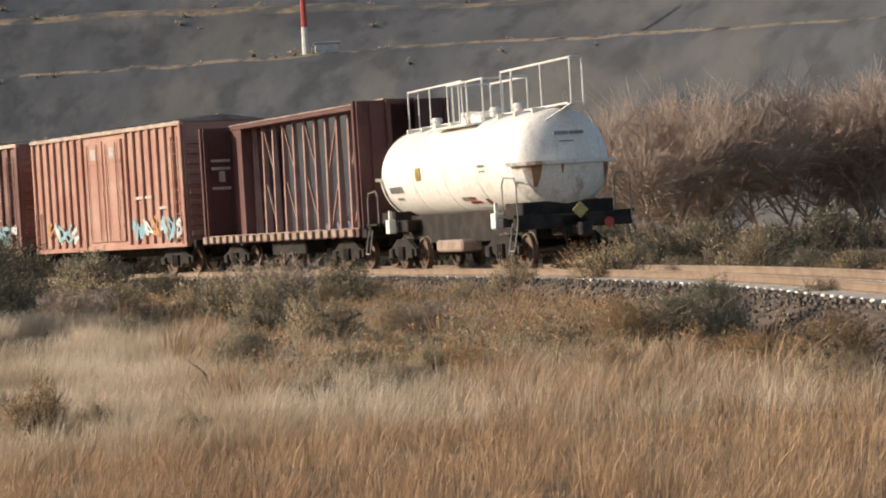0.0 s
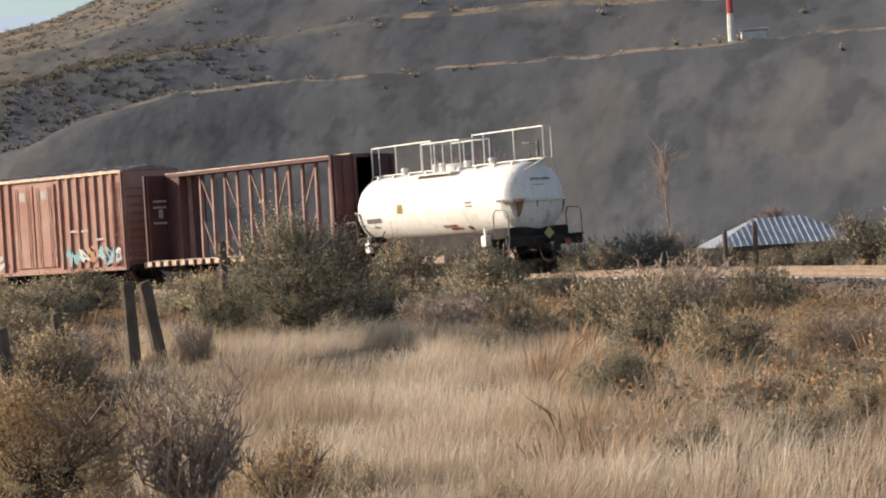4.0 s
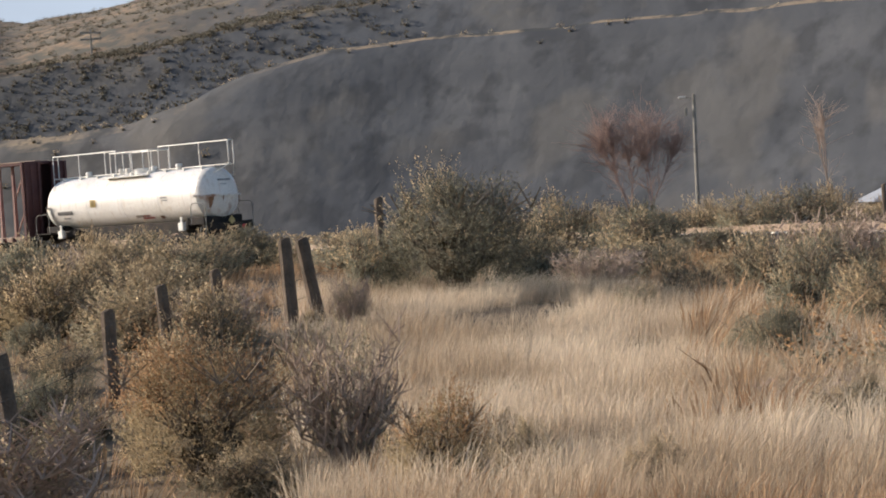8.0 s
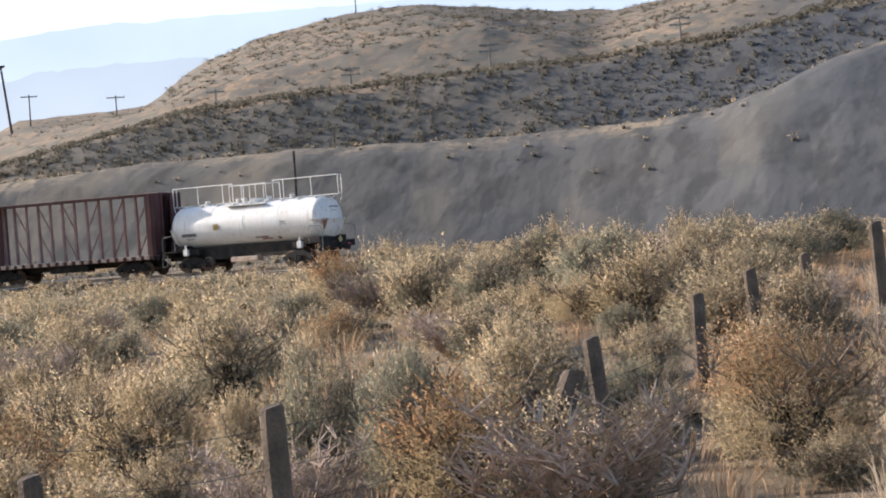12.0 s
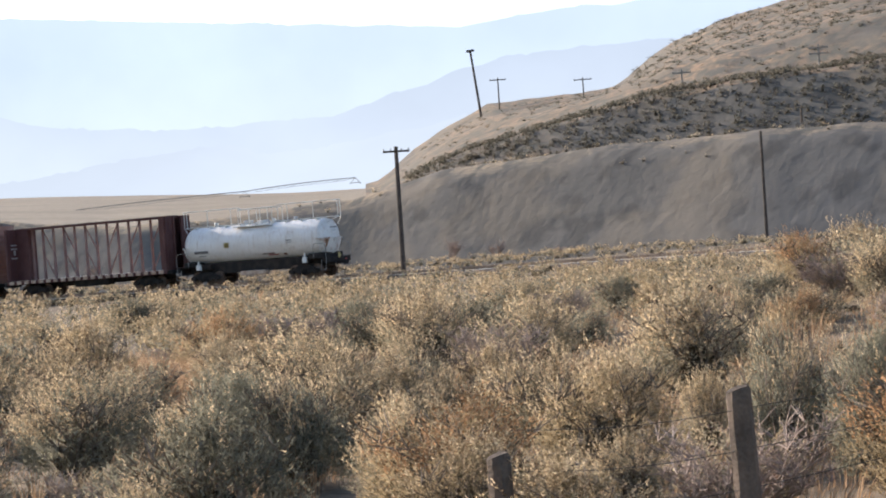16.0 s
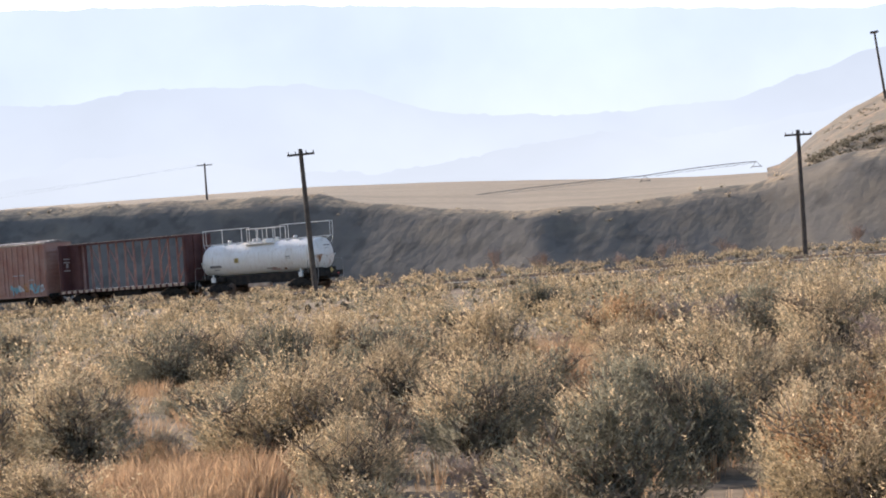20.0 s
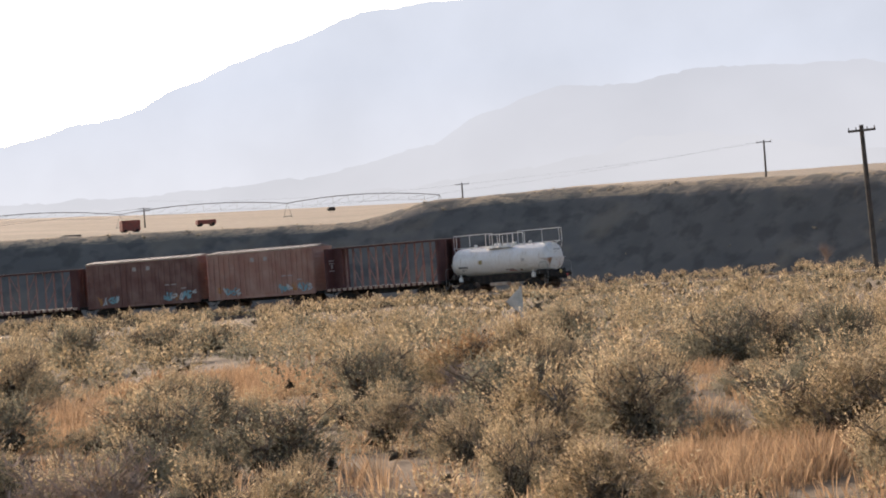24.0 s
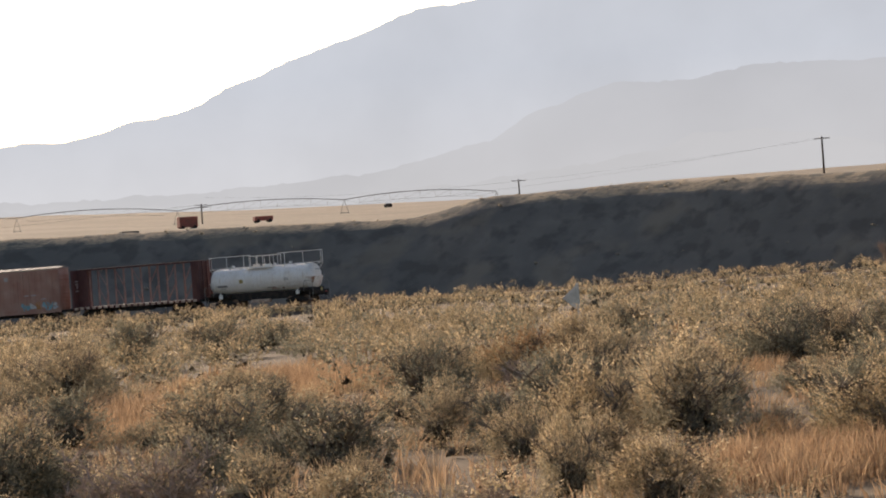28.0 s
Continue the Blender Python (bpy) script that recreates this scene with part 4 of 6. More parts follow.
def centrebeam_car():
    """A flat car with end bulkheads and a braced frame of posts along its middle."""
    car = thing("centrebeam_flat_car", "maroon centre-beam flat car, empty, with braced posts and bulkheads", "flat car", "wagons of the train")
    L = CB_H
    bm = bmesh.new()
    box(bm, -L, L, -1.45, 1.45, 1.02, 1.16, bevel=0.02)
    part("deck", bm, M_MAROON, car)
    # worn deck plate, its pale colour standing in for sun on the deck
    bm = bmesh.new()
    box(bm, -L + 0.2, L - 0.2, -1.4, 1.4, 1.164, 1.19)
    part("deck_plate", bm, M_BEIGE, car, "worn steel deck plate paled as if sunlit")
    for y in (-1.5, 1.5):
        bm = bmesh.new()
        box(bm, -L, L, y - 0.04, y + 0.04, 0.93, 1.17)
        part("side_sill", bm, M_MAROON, car)
        k = 0
        # pockets kept pale to imitate sun glinting off their tops
        for x in np.arange(-L + 0.4, L - 0.2, 0.62):
            bm = bmesh.new()
            s2 = 1 if y > 0 else -1
            box(bm, x - 0.17, x + 0.17, min(y + 0.042 * s2, y + 0.14 * s2), max(y + 0.042 * s2, y + 0.14 * s2), 0.96, 1.16, bevel=0.015)
            part("stake_pocket", bm, M_BEIGE, car)
    bm = bmesh.new()
    box(bm, -L + 0.6, L - 0.6, -0.35, 0.35, 0.62, 1.02, bevel=0.02)
    box(bm, -1.6, 1.2, 0.5, 1.2, 0.5, 0.95, bevel=0.04)
    part("centre_sill", bm, M_BLACK, car)
    for sg in (-1, 1):
        bm = bmesh.new()
        x = sg * L
        xi = x - sg * 0.14
        box(bm, min(x, xi), max(x, xi), -1.5, 1.5, 1.17, 4.72, bevel=0.015)
        bh = part("bulkhead", bm, M_MAROON, car)
        for y in (-1.35, -0.45, 0.45, 1.35):
            bm = bmesh.new()
            for xs in (x, xi):
                s3 = 1 if xs == max(x, xi) else -1
                box(bm, min(xs, xs + s3 * 0.09), max(xs, xs + s3 * 0.09), y - 0.07, y + 0.07, 1.17, 4.70)
            part("stiffener", bm, M_MAROON, bh)
        bm = bmesh.new()
        box(bm, min(x, x - sg * 1.15), max(x, x - sg * 1.15), -0.45, 0.45, 1.17, 4.6)
        part("gusset", bm, M_MAROON, bh)
        plate_bars(bh, "lettering", [(xi - sg * 0.10 - 0.01, xi - sg * 0.10 + 0.01, 0.55, 1.2, z, z + 0.09) for z in (3.6, 3.35, 2.7)] + [(xi - sg * 0.10 - 0.01, xi - sg * 0.10 + 0.01, 0.75, 0.95, 2.95, 3.3)], M_PALE)
        ladder(car, x + sg * 0.05, 1.2, 1.2, 4.6, "y", 0.4, M_MAROON, n=9)
        bm = bmesh.new()
        box(bm, min(x, x + sg * 0.35), max(x, x + sg * 0.35), -1.45, 1.45, 0.9, 1.15, bevel=0.02)
        part("end_sill", bm, M_BLACK, car)
        coupler(car, x + sg * 0.1, sg)
        bogie(car, sg * (L - 1.9), True)
    bm = bmesh.new()
    box(bm, -L + 0.14, L - 0.14, -0.48, 0.48, 4.60, 4.74, bevel=0.015)
    part("top_chord", bm, M_MAROON, car)
    # thin pale strip added for the sunlit top edge of the chord
    bm = bmesh.new()
    box(bm, -L + 0.14, L - 0.14, -0.5, 0.5, 4.743, 4.775)
    part("chord_cap", bm, M_BEIGE, car, "pale strip drawn as the chord's sunlit top edge")
    n = 13
    xs = [-L + 1.2 + (2 * L - 2.4) * i / (n - 1) for i in range(n)]
    for x in xs:
        bm = bmesh.new()
        q = [(-0.11, 1.16), (0.11, 1.16), (0.06, 4.6), (-0.06, 4.6)]
        a = [bm.verts.new((x - 0.06, y, z)) for y, z in q]
        b = [bm.verts.new((x + 0.06, y, z)) for y, z in q]
        bm.faces.new(a)
        bm.faces.new(b[::-1])
        for i in range(4):
            bm.faces.new((a[i], a[(i + 1) % 4], b[(i + 1) % 4], b[i]))
        bmesh.ops.recalc_face_normals(bm, faces=bm.faces)
        part("post", bm, M_MAROON_SUNLIT, car)
    for i, (x0, x1) in enumerate(zip(xs, xs[1:])):
        if i % 2:
            continue
        flip = i >= n // 2
        for za, zb in ((1.2, 2.9), (2.9, 4.55)):
            bm = bmesh.new()
            a, b = ((x0, 0, za), (x1, 0, zb)) if flip else ((x0, 0, zb), (x1, 0, za))
            rod(bm, a, b, 0.045, n=4)
            part("brace", bm, M_MAROON_SUNLIT, car)
    return car


BX_H = 5.92


def graffiti(parent, sg, x0, x1, z0, z1, seed, mats):
    """Sprayed loops and strokes, unreadable, as thin flat shapes on the side."""
    rg = random.Random(seed)
    w = (x1 - x0)
    n = max(4, int(w / 0.42))
    for i in range(n):
        bm = bmesh.new()
        cx, cz = x0 + w * (i + 0.5) / n, (z0 + z1) / 2
        pts = []
        for k in range(7):
            pts.append((cx + rg.uniform(-0.34, 0.34), cz + rg.uniform(-0.5, 0.5) * (z1 - z0)))
        y = sg * (1.615 + 0.003 * (i % 3))
        for (a, b), (c, d) in zip(pts, pts[1:]):
            u = Vector((c - a, d - b))
            if u.length < 0.05:
                continue
            nrm = Vector((-u.y, u.x)).normalized() * rg.uniform(0.035, 0.08)
            q = [bm.verts.new((a + nrm.x, y, b + nrm.y)), bm.verts.new((c + nrm.x, y, d + nrm.y)), bm.verts.new((c - nrm.x, y, d - nrm.y)), bm.verts.new((a - nrm.x, y, b - nrm.y))]
            bm.faces.new(q)
            y += sg * 0.0004
        part("graffiti", bm, mats[i % len(mats)], parent)["kind"] = "stuff"


def boxcar(mat, label, seed, roof_tip):
    car = thing("boxcar", label, "boxcar", "wagons of the train")
    L, top = BX_H, 5.05
    bm = bmesh.new()
    box(bm, -L, L, -1.5, 1.5, 1.02, top, bevel=0.02)
    body = part("body", bm, mat, car)
    for sg in (-1, 1):
        y0, y1 = sg * 1.502, sg * 1.595
        for i, x in enumerate(np.linspace(-L + 0.12, L - 0.12, 21)):
            if abs(x) < 1.55:
                continue
            bm = bmesh.new()
            box(bm, x - 0.085, x + 0.085, min(y0, y1), max(y0, y1), 1.06, top - 0.1, bevel=0.02)
            part("side_post", bm, mat, body)
        for k, x0 in enumerate((-1.42, 0.04)):
            bm = bmesh.new()
            box(bm, x0, x0 + 1.38, min(sg * 1.503, sg * 1.58), max(sg * 1.503, sg * 1.58), 1.2, top - 0.28, bevel=0.02)
            d = part("door", bm, mat, car)
            for z in (1.75, 2.9, 4.0):
                bm = bmesh.new()
                box(bm, x0 + 0.05, x0 + 1.33, min(sg * 1.581, sg * 1.61), max(sg * 1.581, sg * 1.61), z - 0.05, z + 0.05)
                part("door_rail", bm, mat, d)
            for xr in (x0 + 0.3, x0 + 1.08):
                bm = bmesh.new()
                rod(bm, (xr, sg * 1.635, 1.25), (xr, sg * 1.635, top - 0.4), 0.022)
                part("lock_rod", bm, mat, d)
            bm = bmesh.new()
            box(bm, x0 + 0.5, x0 + 0.88, min(sg * 1.584, sg * 1.592), max(sg * 1.584, sg * 1.592), 4.12, 4.5)
            part("door_placard", bm, M_PALE, d)
        bm = bmesh.new()
        box(bm, -L, L, min(sg * 1.42, sg * 1.60), max(sg * 1.42, sg * 1.60), 0.9, 1.06, bevel=0.01)
        part("side_sill", bm, mat, car)
        bm = bmesh.new()
        box(bm, -L, L, min(sg * 1.44, sg * 1.62), max(sg * 1.44, sg * 1.62), top - 0.10, top + 0.04, bevel=0.01)
        part("roof_rail", bm, M_BEIGE, car)
        cols = [M_SPRAY, M_TEAL, M_TEAL, M_SPRAY, M_AMBER]
        graffiti(body, sg, -L + 0.3, -2.2, 1.15, 2.0, seed + sg, cols)
        graffiti(body, sg, 2.3, L - 1.2, 1.15, 2.0, seed + 9 + sg, cols)
        plate_bars(body, "lettering", [(x, x + 0.5, min(sg * 1.598, sg * 1.604), max(sg * 1.598, sg * 1.604), z, z + 0.10) for x, z in ((-3.6, 2.6), (-2.9, 2.6), (-4.6, 2.2))], M_PALE)
        ladder(car, L - 0.45, sg * 1.63, 1.0, 2.4, "x", 0.45, mat, n=4)
        ladder(car, -L + 0.45, sg * 1.63, 1.0, 4.6, "x", 0.45, mat, n=9)
    for sg in (-1, 1):
        x0, x1 = sg * (L + 0.002), sg * (L + 0.07)
        for z in np.arange(1.35, 4.7, 0.34):
            bm = bmesh.new()
            box(bm, min(x0, x1), max(x0, x1), -1.4, 1.4, z - 0.1, z + 0.1, bevel=0.025)
            part("end_rib", bm, mat, body)
        bm = bmesh.new()
        box(bm, min(x1, x1 + sg * 0.2), max(x1, x1 + sg * 0.2), -1.4, 1.4, 0.85, 1.1, bevel=0.02)
        part("end_sill", bm, M_BLACK, car)
        coupler(car, sg * (L + 0.1), sg)
        bogie(car, sg * (L - 1.7), False)
    bm = bmesh.new()
    rings = []
    for x in (-L - 0.03, L + 0.03):
        rings.append([bm.verts.new((x, y, top + 0.035 + 0.2 * (1 - abs(y) / 1.6))) for y in (-1.6, -0.8, 0.0, 0.8, 1.6)] + [bm.verts.new((x, y, top + 0.005)) for y in (1.6, -1.6)])
    m = len(rings[0])
    for i in range(m):
        bm.faces.new((rings[0][i], rings[0][(i + 1) % m], rings[1][(i + 1) % m], rings[1][i]))
    bm.faces.new(rings[0])
    bm.faces.new(rings[1][::-1])
    bmesh.ops.recalc_face_normals(bm, faces=bm.faces)
    rf = part("roof", bm, M_ROOF if roof_tip else mat, car, "galvanised roof with low ribs")
    for x in np.linspace(-L + 0.4, L - 0.4, 14):
        for sg in (-1, 1):
            bm = bmesh.new()
            v = [(x - 0.06, sg * 0.05, top + 0.26), (x + 0.06, sg * 0.05, top + 0.26), (x + 0.06, sg * 1.58, top + 0.075), (x - 0.06, sg * 1.58, top + 0.075)]
            f = bm.faces.new([bm.verts.new(q) for q in v])
            r = bmesh.ops.extrude_face_region(bm, geom=[f])
            bmesh.ops.translate(bm, vec=(0, 0, -0.07), verts=[q for q in r["geom"] if isinstance(q, bmesh.types.BMVert)])
            bmesh.ops.recalc_face_normals(bm, faces=bm.faces)
            part("roof_rib", bm, M_ROOF if roof_tip else mat, rf)
    bm = bmesh.new()
    box(bm, -L + 0.7, L - 0.7, -0.3, 0.3, 0.6, 1.02)
    part("centre_sill", bm, M_BLACK, car)
    return car


TRAIN = []
TRAIN.append((tank_car(), 6.4, 3.9))
TRAIN.append((centrebeam_car(), 19.72, 4.6))
TRAIN.append((boxcar(M_OXIDE2, "faded red ribbed boxcar with double doors and graffiti", 11, True), 33.73, 4.38))
TRAIN.append((boxcar(M_OXIDE, "dark red ribbed boxcar with double doors and blue graffiti", 23, True), 46.85, 4.38))
_second = copy_thing(TRAIN[1][0], Matrix.Identity(4))
TRAIN.append((_second, 60.6, 4.6))


# ---- fence, poles, tower, sheds ----
def fence():
    rg = random.Random(8)
    # heading, distance, angle of its top, thickness, lean across, lean along
    posts = [(37.75, 15.6, -5.3, 0.17, 0, 2), (31.95, 16.2, -4.12, 0.185, -1, 2), (26.1, 18.2, -3.8, 0.19, 22, -3), (24.15, 21.6, -3.05, 0.17, -5, 2),
             (21.85, 27.0, -2.2, 0.17, 0, 0), (20.45, 29.5, -1.7, 0.165, -4, 2), (19.15, 32.0, -1.42, 0.16, -5, 2), (17.55, 33.0, -0.80, 0.19, -2, 0), (16.9, 33.5, -0.82, 0.20, -9, 3),
             (15.35, 44.5, 0.02, 0.17, 0, 0), (14.55, 44.0, -0.12, 0.16, -3, 0), (15.75, 45.0, -0.25, 0.13, 35, 0), (3.55, 68.0, -0.42, 0.14, 0, 0), (2.85, 68.0, -0.27, 0.15, 0, 0)]
    tops = []
    for i, (az, r, el, w, lean, tip) in enumerate(posts):
        p = polar(az, r)
        z = ground_z(p.x, p.y)
        h = max(0.45, (EYE + r * math.tan(radians(el)) - z) / math.cos(radians(lean)))
        bm = bmesh.new()
        n = 9
        rings = []
        for k, (zz, f) in enumerate(((-0.3, 1.05), (0.0, 1.04), (h * 0.5, 0.98), (h * 0.94, 0.96), (h, 0.88))):
            rings.append([bm.verts.new((f * w / 2 * (1 + rg.uniform(-0.06, 0.06)) * math.cos(2 * math.pi * j / n), f * w / 2 * (1 + rg.uniform(-0.06, 0.06)) * math.sin(2 * math.pi * j / n), zz + (0.02 * math.sin(j) if k == 4 else 0))) for j in range(n)])
        for a, b in zip(rings, rings[1:]):
            for j in range(n):
                bm.faces.new((a[j], a[(j + 1) % n], b[(j + 1) % n], b[j]))
        bm.faces.new(rings[-1])
        ob = part("fence_post", bm, M_POST, smooth=False)
        tagged(ob, "leaning weathered wooden fence post" if abs(lean) > 10 else "weathered grey wooden fence post in dry grass", "fence post", "posts of the fence")
        ob.matrix_basis = pose(p.x, p.y, z, 0, 0, az) @ pose(0, 0, 0, tip, lean, 0)
        tops.append(ob.matrix_basis)
    # sagging wires
    order = [0, 1, 3, 4, 5, 6, 7, 9]
    for k, hz in enumerate((0.95, 0.68, 0.42)):
        bm = bmesh.new()
        for a, b in zip(order, order[1:]):
            pa, pb = tops[a] @ Vector((0.09, 0, hz)), tops[b] @ Vector((0.09, 0, hz))
            pts = [pa.lerp(pb, t / 6) - Vector((0, 0, 0.05 * math.sin(math.pi * t / 6))) for t in range(7)]
            pipe(bm, pts, 0.003, 4)
        tagged(part("fence_wire", bm, M_WIRE), "thin rusty fence wire strung between the posts", "fence wire", "wires of the fence")


def crest_posts():
    """A short row of old posts on the slope above the bank's crest."""
    for az, r, h in ((30.1, 234, 1.0), (29.5, 236, 1.3), (29.25, 236, 1.2), (29.12, 237, 1.3), (28.85, 236, 1.25)):
        q = polar(az, r, EYE + r * math.tan(radians(2.1)))
        bm = bmesh.new()
        rod(bm, q - Vector((0, 0, 0.6)), q + Vector((0.04, 0, h)), 0.11, 0.085, 8)
        tagged(part("fence_post", bm, M_POST), "short dark fence post on the sage slope", "fence post", "posts above the bank")


crest_posts()

fence()


def utility_pole(az, r, h, z, label, arm=1.6, lean=0.0, mat=None, thick=0.15, arm_turn=0.0, arms=1):
    p = polar(az, r)
    th = thing("utility_pole", label, "utility pole", "poles along the line", at=pose(p.x, p.y, z, 0, 0, az) @ pose(0, 0, 0, 0, lean, 0))
    bm = bmesh.new()
    rod(bm, (0, 0, -0.6), (0, 0, h), thick, thick * 0.7, 10)
    part("pole", bm, mat or M_POLE, th)
    for k in range(arms):
        if not arm:
            break
        bm = bmesh.new()
        zz = h - 0.35 - 0.6 * k
        box(bm, -arm / 2, arm / 2, -0.06 - thick, 0.06 - thick, zz - 0.07, zz + 0.07, m=pose(0, 0, 0, 0, 0, arm_turn))
        ca = part("crossarm", bm, mat or M_POLE, th)
        for x in (-arm * 0.46, -arm * 0.2, arm * 0.2, arm * 0.46):
            bm = bmesh.new()
            rod(bm, (x, -thick, zz + 0.07), (x, -thick, zz + 0.22), 0.045, 0.03, 6)
            bmesh.ops.rotate(bm, matrix=Matrix.Rotation(radians(arm_turn), 3, "Z"), verts=bm.verts)
            part("insulator", bm, M_GREYPOLE, ca)
    return th, p + Vector((0, 0, z + h - 0.2))


def wire(a, b, sag, label="thin dark line wire", r=0.009):
    bm = bmesh.new()
    n = 14
    pts = [a.lerp(b, i / n) - Vector((0, 0, sag * 4 * (i / n) * (1 - i / n))) for i in range(n + 1)]
    pipe(bm, pts, r, 4)
    bmesh.ops.remove_doubles(bm, verts=bm.verts, dist=0.02)
    tagged(part("line_wire", bm, M_WIRE), label, "wire", "wires between poles")


def el_z(r, el):
    return EYE + r * math.tan(radians(el))


def poles():
    # telegraph line near the track
    _, t0 = utility_pole(51.17, 152, el_z(152, 2.53) + 0.5, -0.5, "dark creosoted utility pole with one crossarm beside the track", 1.7, -2.0, thick=0.19)
    _, t1 = utility_pole(39.66, 172, el_z(172, 2.12) + 1.3, -1.3, "dark creosoted utility pole with one crossarm beyond the track", 1.9, 0.6, thick=0.2)
    _, t2 = utility_pole(31.1, 172, el_z(172, 1.84) + 1.3, -1.3, "thin dark utility pole standing before the clay bank", 0, 0.6, thick=0.14)
    # poles up on the bench
    _, f0 = utility_pole(53.56, 420, el_z(420, 2.35) - el_z(420, 1.45), el_z(420, 1.45), "distant utility pole on the bench", 2.6, thick=0.2)
    _, f1 = utility_pole(60.69, 520, el_z(520, 1.87) - el_z(520, 1.25), el_z(520, 1.25), "distant utility pole on the bench", 3.0, thick=0.2)
    _, f2 = utility_pole(68.18, 640, el_z(640, 1.80) - el_z(640, 1.15), el_z(640, 1.15), "distant utility pole behind farm machinery", 3.2, thick=0.22, arms=2)
    end = polar(82, 900, el_z(900, 1.6))
    rt = polar(43, 400, el_z(400, 2.5))
    for o in (-0.7, 0.7):
        d = Vector((o, o, 0))
        wire(t0 + d, t1 + d, 1.2)
        wire(f0 + d, t0 + d, 2.0)
        wire(f0 + d * 1.5, f2 + d * 1.5 + Vector((0, 0, 2.5 * o)), 3.0, r=0.013)
        wire(f2 + d * 2, end + d * 2, 3.0, r=0.015)
    # poles on the hill and the knoll
    for az, top, foot, r, arm, arms, lean in ((37.12, 3.56, 2.75, 352, 2.4, 1, 0.5), (35.12, 3.42, 2.75, 350, 2.6, 1, 0.0), (17.1, 4.5, 3.45, 222, 1.9, 2, 0), (21.8, 4.37, 3.45, 236, 2.0, 2, 0), (26.3, 4.08, 3.3, 244, 2.0, 2, 0), (29.6, 3.75, 3.1, 252, 2.0, 2, 0), (32.8, 3.42, 2.8, 261, 2.0, 1, 0), (29.37, 5.6, 4.75, 362, 0, 1, 0)):
        utility_pole(az, r, el_z(r, top) - el_z(r, foot), el_z(r, foot), "distant grey utility pole on the hillside", arm, lean, M_POLE if az > 34 else M_GREYPOLE, thick=0.12, arms=arms)
    # tall leaning lamp on the knoll
    r = 352
    p = polar(37.57, r)
    z = el_z(r, 2.75)
    th = thing("light_mast", "tall leaning light mast with a flat head", "light mast", at=pose(p.x, p.y, z, 0, 0, 37.4) @ pose(0, 0, 0, 0, -5.5, 0))
    bm = bmesh.new()
    h = el_z(r, 4.22) - z
    rod(bm, (0, 0, -1), (0, 0, h), 0.2, 0.15, 10)
    part("mast", bm, M_POLE, th)
    bm = bmesh.new()
    box(bm, -0.6, 0.6, -0.35, 0.35, h - 0.05, h + 0.28, bevel=0.08)
    part("lamp_head", bm, M_POLE, th)
    # street light pole by the crossing
    r = 128
    p = polar(7.87, r)
    z = -1.2
    h = el_z(r, 1.97) - z
    th = thing("street_light_pole", "grey wooden pole with a small lamp before the bank", "light pole", at=pose(p.x, p.y, z, 0, 0, 7.75) @ pose(0, 0, 0, 0, 1.2, 0))
    bm = bmesh.new()
    rod(bm, (0, 0, -0.4), (0, 0, h), 0.13, 0.09, 10)
    part("pole", bm, M_GREYPOLE, th)
    bm = bmesh.new()
    rod(bm, (0, 0, h - 0.25), (-0.45, 0, h - 0.15), 0.025)
    part("arm", bm, M_GREYPOLE, th)
    bm = bmesh.new()
    box(bm, -0.8, -0.4, -0.1, 0.1, h - 0.22, h - 0.1, bevel=0.04)
    part("lamp", bm, M_WHITE_TRIM, th)
    bm = bmesh.new()
    box(bm, -0.5, -0.36, -0.1, 0.1, h - 1.1, h - 0.7, bevel=0.02)
    part("fitting", bm, M_GREYPOLE, th)
    # banded mast with its hut on the terrace
    r = 176
    p = polar(3.12, r)
    z = el_z(r, 3.85)
    th = thing("radio_mast", "red and white banded mast on the terrace", "mast", at=pose(p.x, p.y, z, 0, 0, 3.1))
    for k in range(5):
        bm = bmesh.new()
        rod(bm, (0, 0, k * 2.4), (0, 0, k * 2.4 + 2.4), 0.26 - 0.03 * k, 0.23 - 0.03 * k, 8)
        part("section", bm, M_WHITE_TRIM if k % 2 == 0 else M_REDP, th, "white band" if k % 2 == 0 else "red band")
    p = polar(2.6, r + 1)
    th = thing("equipment_hut", "small pale equipment hut beside the mast", "hut", at=pose(p.x, p.y, z, 0, 0, 3.1))
    bm = bmesh.new()
    box(bm, -0.9, 0.9, -0.7, 0.7, -0.3, 1.1, bevel=0.03)
    part("wall", bm, M_TIN, th)
    bm = bmesh.new()
    box(bm, -1.05, 1.05, -0.85, 0.85, 1.1, 1.25, bevel=0.03)
    part("roof", bm, M_TIN, th)


poles()


